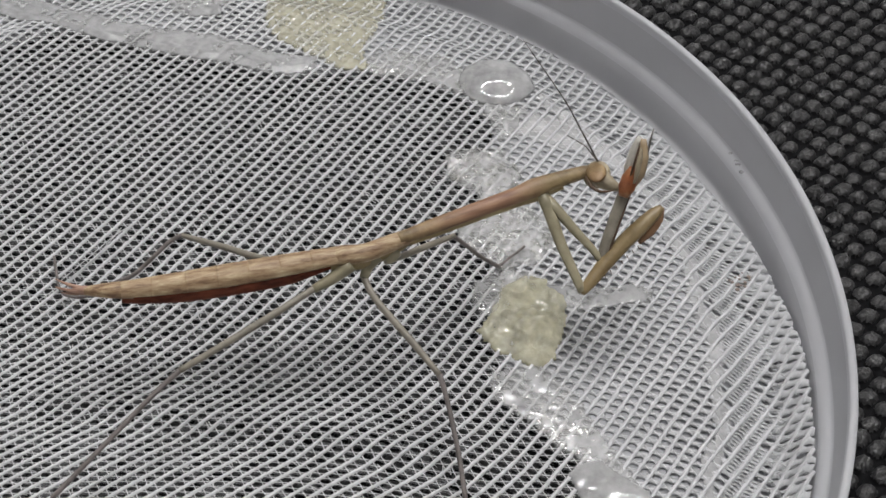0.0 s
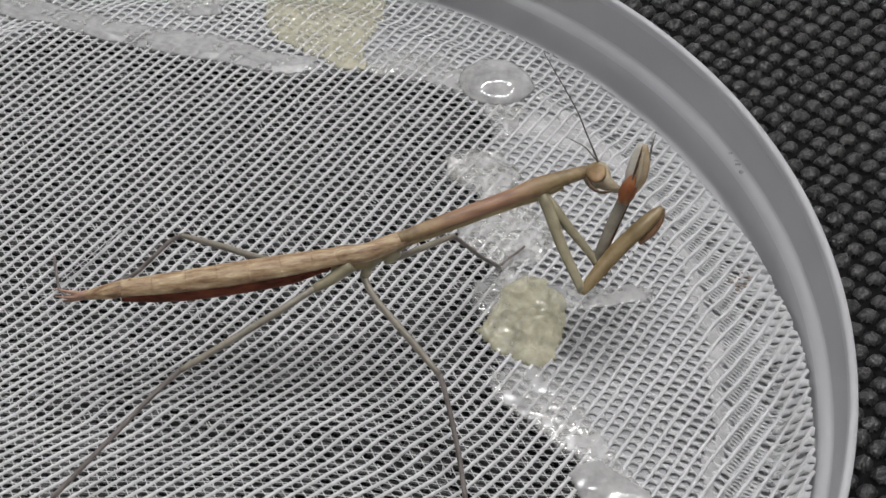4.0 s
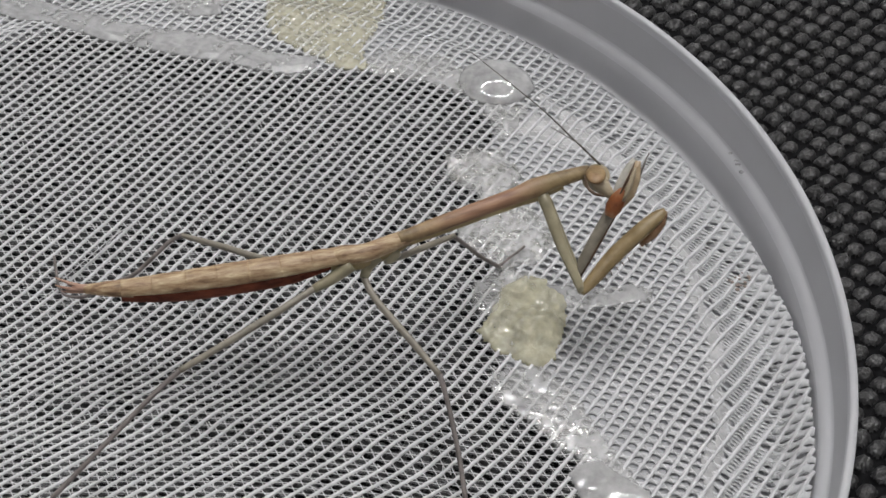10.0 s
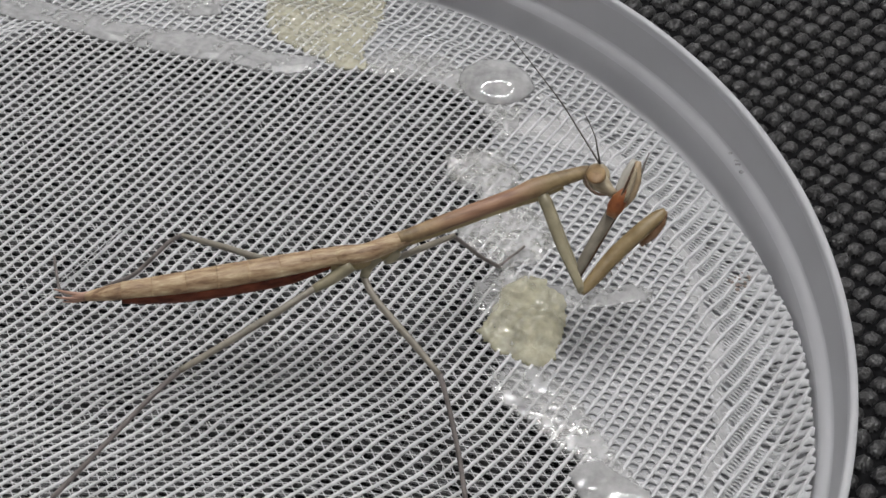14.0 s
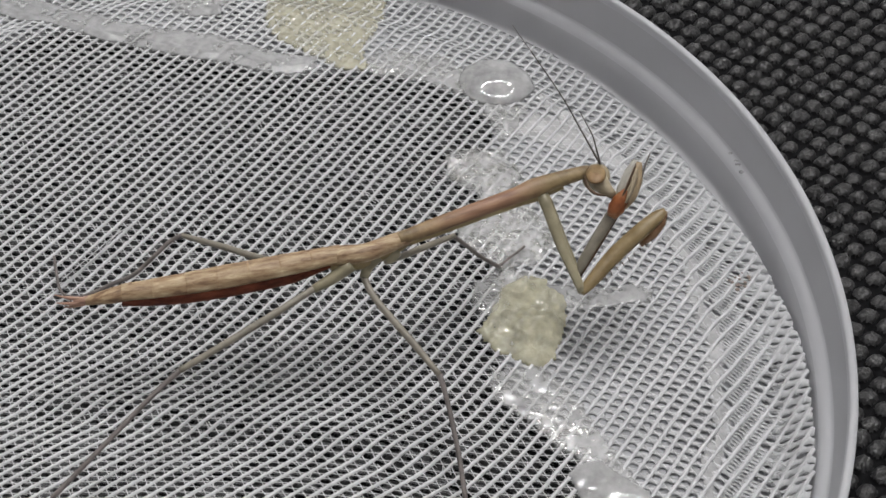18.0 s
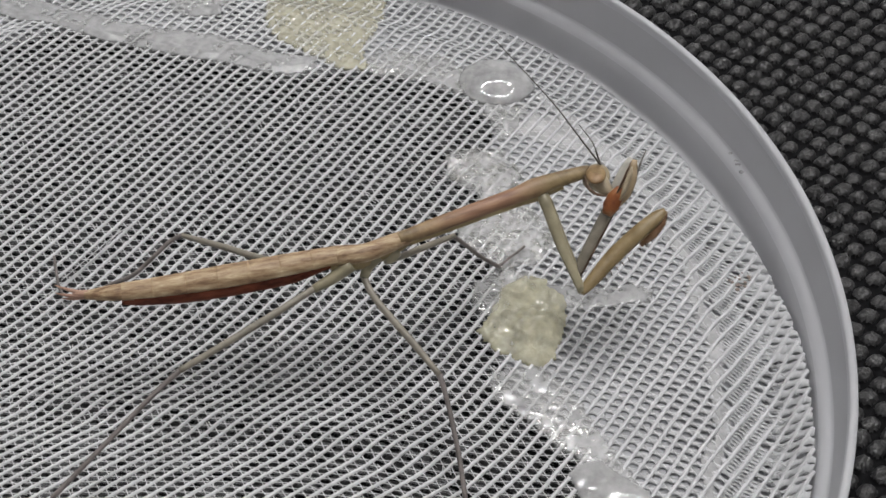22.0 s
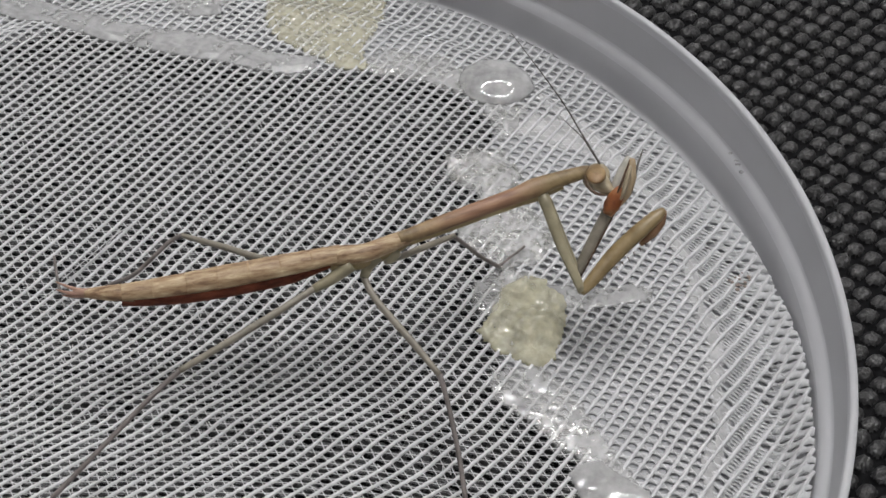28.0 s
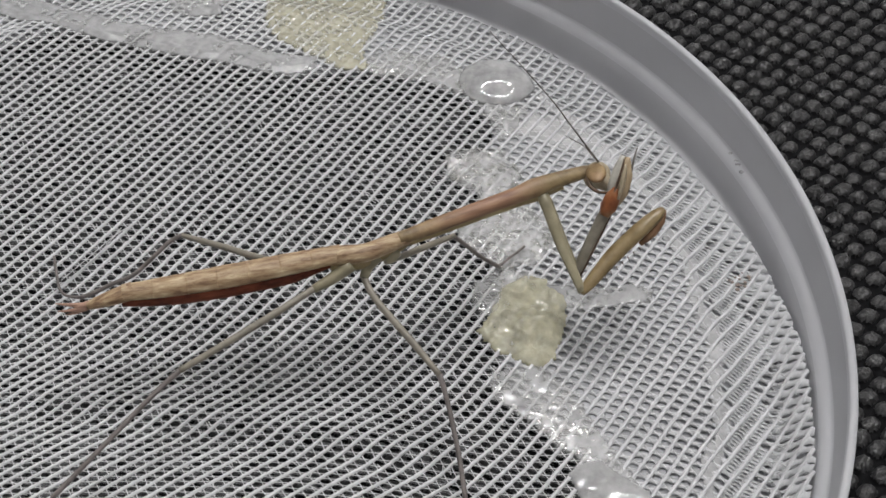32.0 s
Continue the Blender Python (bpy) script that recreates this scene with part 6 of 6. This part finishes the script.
    walk(head, [
        (0.0, turn(head, 0.999, 0.000, -0.029, 0.033)), (1.0, turn(head, 0.999, 0.000, -0.029, 0.033)), (2.0, turn(head, 0.999, 0.000, -0.023, 0.026)),
        (3.0, turn(head, 1.000, 0.000, -0.012, 0.013)), (3.5, turn(head, 1.000, 0.000, -0.013, 0.014)), (5.5, turn(head, 1.000, 0.000, -0.016, 0.018)),
        (6.0, turn(head, 1.000, 0.000, -0.017, 0.020)), (7.0, turn(head, 1.000, 0.000, -0.009, 0.010)), (8.0, turn(head, 1.000, -0.000, 0.000, -0.000)),
        (9.0, turn(head, 1.000, -0.000, 0.012, -0.013)), (10.0, turn(head, 0.995, -0.000, 0.070, -0.078)), (11.0, turn(head, 0.995, -0.000, 0.064, -0.071)),
        (12.0, turn(head, 0.996, -0.000, 0.058, -0.065)), (13.0, turn(head, 0.997, -0.000, 0.052, -0.058)), (14.0, turn(head, 0.998, -0.000, 0.046, -0.052)),
        (14.5, turn(head, 0.997, -0.000, 0.048, -0.054)), (16.5, turn(head, 0.996, -0.000, 0.056, -0.063)), (17.0, turn(head, 0.996, -0.000, 0.058, -0.065)),
        (18.0, turn(head, 0.996, -0.000, 0.058, -0.065)), (19.0, turn(head, 0.996, -0.000, 0.058, -0.065)), (20.0, turn(head, 0.996, -0.000, 0.058, -0.065)),
        (21.0, turn(head, 0.996, -0.000, 0.061, -0.068)), (22.0, turn(head, 0.995, -0.000, 0.064, -0.071)), (23.0, turn(head, 0.995, -0.000, 0.070, -0.078)),
        (24.0, turn(head, 0.995, -0.000, 0.070, -0.078)), (25.0, turn(head, 0.995, -0.000, 0.070, -0.078)), (25.5, turn(head, 0.995, -0.000, 0.070, -0.078)),
        (27.5, turn(head, 0.997, -0.000, 0.051, -0.057)), (28.0, turn(head, 0.998, -0.000, 0.046, -0.052)), (29.0, turn(head, 0.999, -0.000, 0.035, -0.039)),
        (30.0, turn(head, 1.000, -0.000, 0.012, -0.013)), (31.0, turn(head, 1.000, -0.000, 0.006, -0.007)), (32.0, turn(head, 1.000, 0.000, -0.006, 0.007)),
    ])
    walk(feeler_a, [
        (0.0, turn(feeler_a, 0.997, 0.040, 0.069, -0.011)), (1.0, turn(feeler_a, 0.997, 0.039, 0.067, -0.011)), (2.0, turn(feeler_a, 0.995, 0.054, 0.079, 0.004)),
        (3.0, turn(feeler_a, 0.990, 0.093, 0.093, 0.042)), (3.5, turn(feeler_a, 0.991, 0.089, 0.098, 0.037)), (5.5, turn(feeler_a, 0.990, 0.093, 0.101, 0.035)),
        (6.0, turn(feeler_a, 0.990, 0.094, 0.102, 0.034)), (7.0, turn(feeler_a, 0.988, 0.098, 0.107, 0.047)), (8.0, turn(feeler_a, 0.992, 0.083, 0.083, 0.050)),
        (9.0, turn(feeler_a, 0.998, 0.040, 0.030, 0.038)), (10.0, turn(feeler_a, 0.979, -0.024, -0.197, 0.056)), (11.0, turn(feeler_a, 0.964, -0.121, -0.237, -0.022)),
        (12.0, turn(feeler_a, 0.990, -0.066, -0.126, 0.016)), (13.0, turn(feeler_a, 0.996, -0.018, -0.080, 0.045)), (14.0, turn(feeler_a, 0.998, -0.006, -0.048, 0.048)),
        (14.5, turn(feeler_a, 0.998, 0.010, -0.032, 0.061)), (16.5, turn(feeler_a, 0.997, 0.010, -0.037, 0.070)), (17.0, turn(feeler_a, 0.997, 0.015, -0.024, 0.076)),
        (18.0, turn(feeler_a, 0.997, -0.038, -0.055, 0.037)), (19.0, turn(feeler_a, 0.997, 0.005, -0.030, 0.068)), (20.0, turn(feeler_a, 0.996, 0.017, -0.027, 0.078)),
        (21.0, turn(feeler_a, 0.996, 0.019, -0.022, 0.083)), (22.0, turn(feeler_a, 0.992, -0.019, -0.113, 0.057)), (23.0, turn(feeler_a, 0.976, 0.016, -0.200, 0.085)),
        (24.0, turn(feeler_a, 0.972, -0.048, -0.226, 0.037)), (25.0, turn(feeler_a, 0.962, -0.124, -0.242, -0.020)), (25.5, turn(feeler_a, 0.976, -0.076, -0.202, 0.017)),
        (27.5, turn(feeler_a, 0.974, -0.119, -0.190, -0.030)), (28.0, turn(feeler_a, 0.998, -0.011, -0.043, 0.044)), (29.0, turn(feeler_a, 0.999, 0.001, -0.027, 0.040)),
        (30.0, turn(feeler_a, 1.000, 0.014, -0.010, 0.022)), (31.0, turn(feeler_a, 1.000, -0.019, -0.016, -0.006)), (32.0, turn(feeler_a, 0.997, -0.047, -0.049, -0.034)),
    ])
    walk(feeler_b, [
        (0.0, turn(feeler_b, 0.995, 0.097, -0.016, -0.008)), (1.0, turn(feeler_b, 0.995, 0.098, -0.018, -0.008)), (2.0, turn(feeler_b, 0.995, 0.098, -0.026, -0.002)),
        (3.0, turn(feeler_b, 0.994, 0.097, -0.040, 0.011)), (3.5, turn(feeler_b, 0.994, 0.098, -0.040, 0.010)), (5.5, turn(feeler_b, 0.994, 0.100, -0.040, 0.005)),
        (6.0, turn(feeler_b, 0.994, 0.101, -0.041, 0.004)), (7.0, turn(feeler_b, 0.994, 0.097, -0.049, 0.012)), (8.0, turn(feeler_b, 0.994, 0.093, -0.057, 0.021)),
        (9.0, turn(feeler_b, 0.993, 0.089, -0.068, 0.033)), (10.0, turn(feeler_b, 0.979, 0.027, -0.195, 0.047)), (11.0, turn(feeler_b, 0.982, -0.003, -0.187, 0.029)),
        (12.0, turn(feeler_b, 0.997, -0.011, -0.046, 0.064)), (13.0, turn(feeler_b, 0.997, -0.043, -0.038, 0.044)), (14.0, turn(feeler_b, 0.998, -0.032, -0.002, 0.052)),
        (14.5, turn(feeler_b, 0.998, -0.033, -0.007, 0.053)), (16.5, turn(feeler_b, 0.997, -0.036, -0.026, 0.056)), (17.0, turn(feeler_b, 0.997, -0.037, -0.031, 0.057)),
        (18.0, turn(feeler_b, 0.997, -0.037, -0.037, 0.055)), (19.0, turn(feeler_b, 0.997, -0.050, -0.044, 0.047)), (20.0, turn(feeler_b, 0.996, -0.072, -0.035, 0.040)),
        (21.0, turn(feeler_b, 0.995, -0.003, 0.027, 0.095)), (22.0, turn(feeler_b, 0.994, 0.035, -0.048, 0.092)), (23.0, turn(feeler_b, 0.984, 0.054, -0.153, 0.074)),
        (24.0, turn(feeler_b, 0.985, 0.003, -0.164, 0.047)), (25.0, turn(feeler_b, 0.989, 0.008, -0.135, 0.059)), (25.5, turn(feeler_b, 0.990, -0.000, -0.132, 0.057)),
        (27.5, turn(feeler_b, 0.994, -0.032, -0.098, 0.028)), (28.0, turn(feeler_b, 0.992, -0.021, -0.122, 0.018)), (29.0, turn(feeler_b, 0.996, 0.015, -0.083, 0.031)),
        (30.0, turn(feeler_b, 0.995, 0.080, -0.039, 0.038)), (31.0, turn(feeler_b, 0.995, 0.085, -0.048, 0.029)), (32.0, turn(feeler_b, 0.994, 0.091, -0.051, 0.014)),
    ])
    walk(near_femur, [
        (0.0, turn(near_femur, 1.000, 0.000, -0.006, 0.007)), (3.0, turn(near_femur, 1.000, 0.000, -0.003, 0.004)), (6.0, turn(near_femur, 1.000, 0.000, -0.002, 0.002)),
        (8.0, turn(near_femur, 1.000, 0.000, -0.000, 0.000)), (9.0, turn(near_femur, 1.000, -0.000, 0.006, -0.007)), (10.0, turn(near_femur, 1.000, -0.000, 0.008, -0.008)),
        (14.0, turn(near_femur, 1.000, -0.000, 0.008, -0.008)), (20.0, turn(near_femur, 1.000, -0.000, 0.008, -0.008)), (25.0, turn(near_femur, 1.000, -0.000, 0.007, -0.008)),
        (28.0, turn(near_femur, 1.000, -0.000, 0.005, -0.005)), (30.0, turn(near_femur, 1.000, -0.000, 0.003, -0.003)), (32.0, turn(near_femur, 1.000, -0.000, 0.002, -0.003)),
    ])


motions()
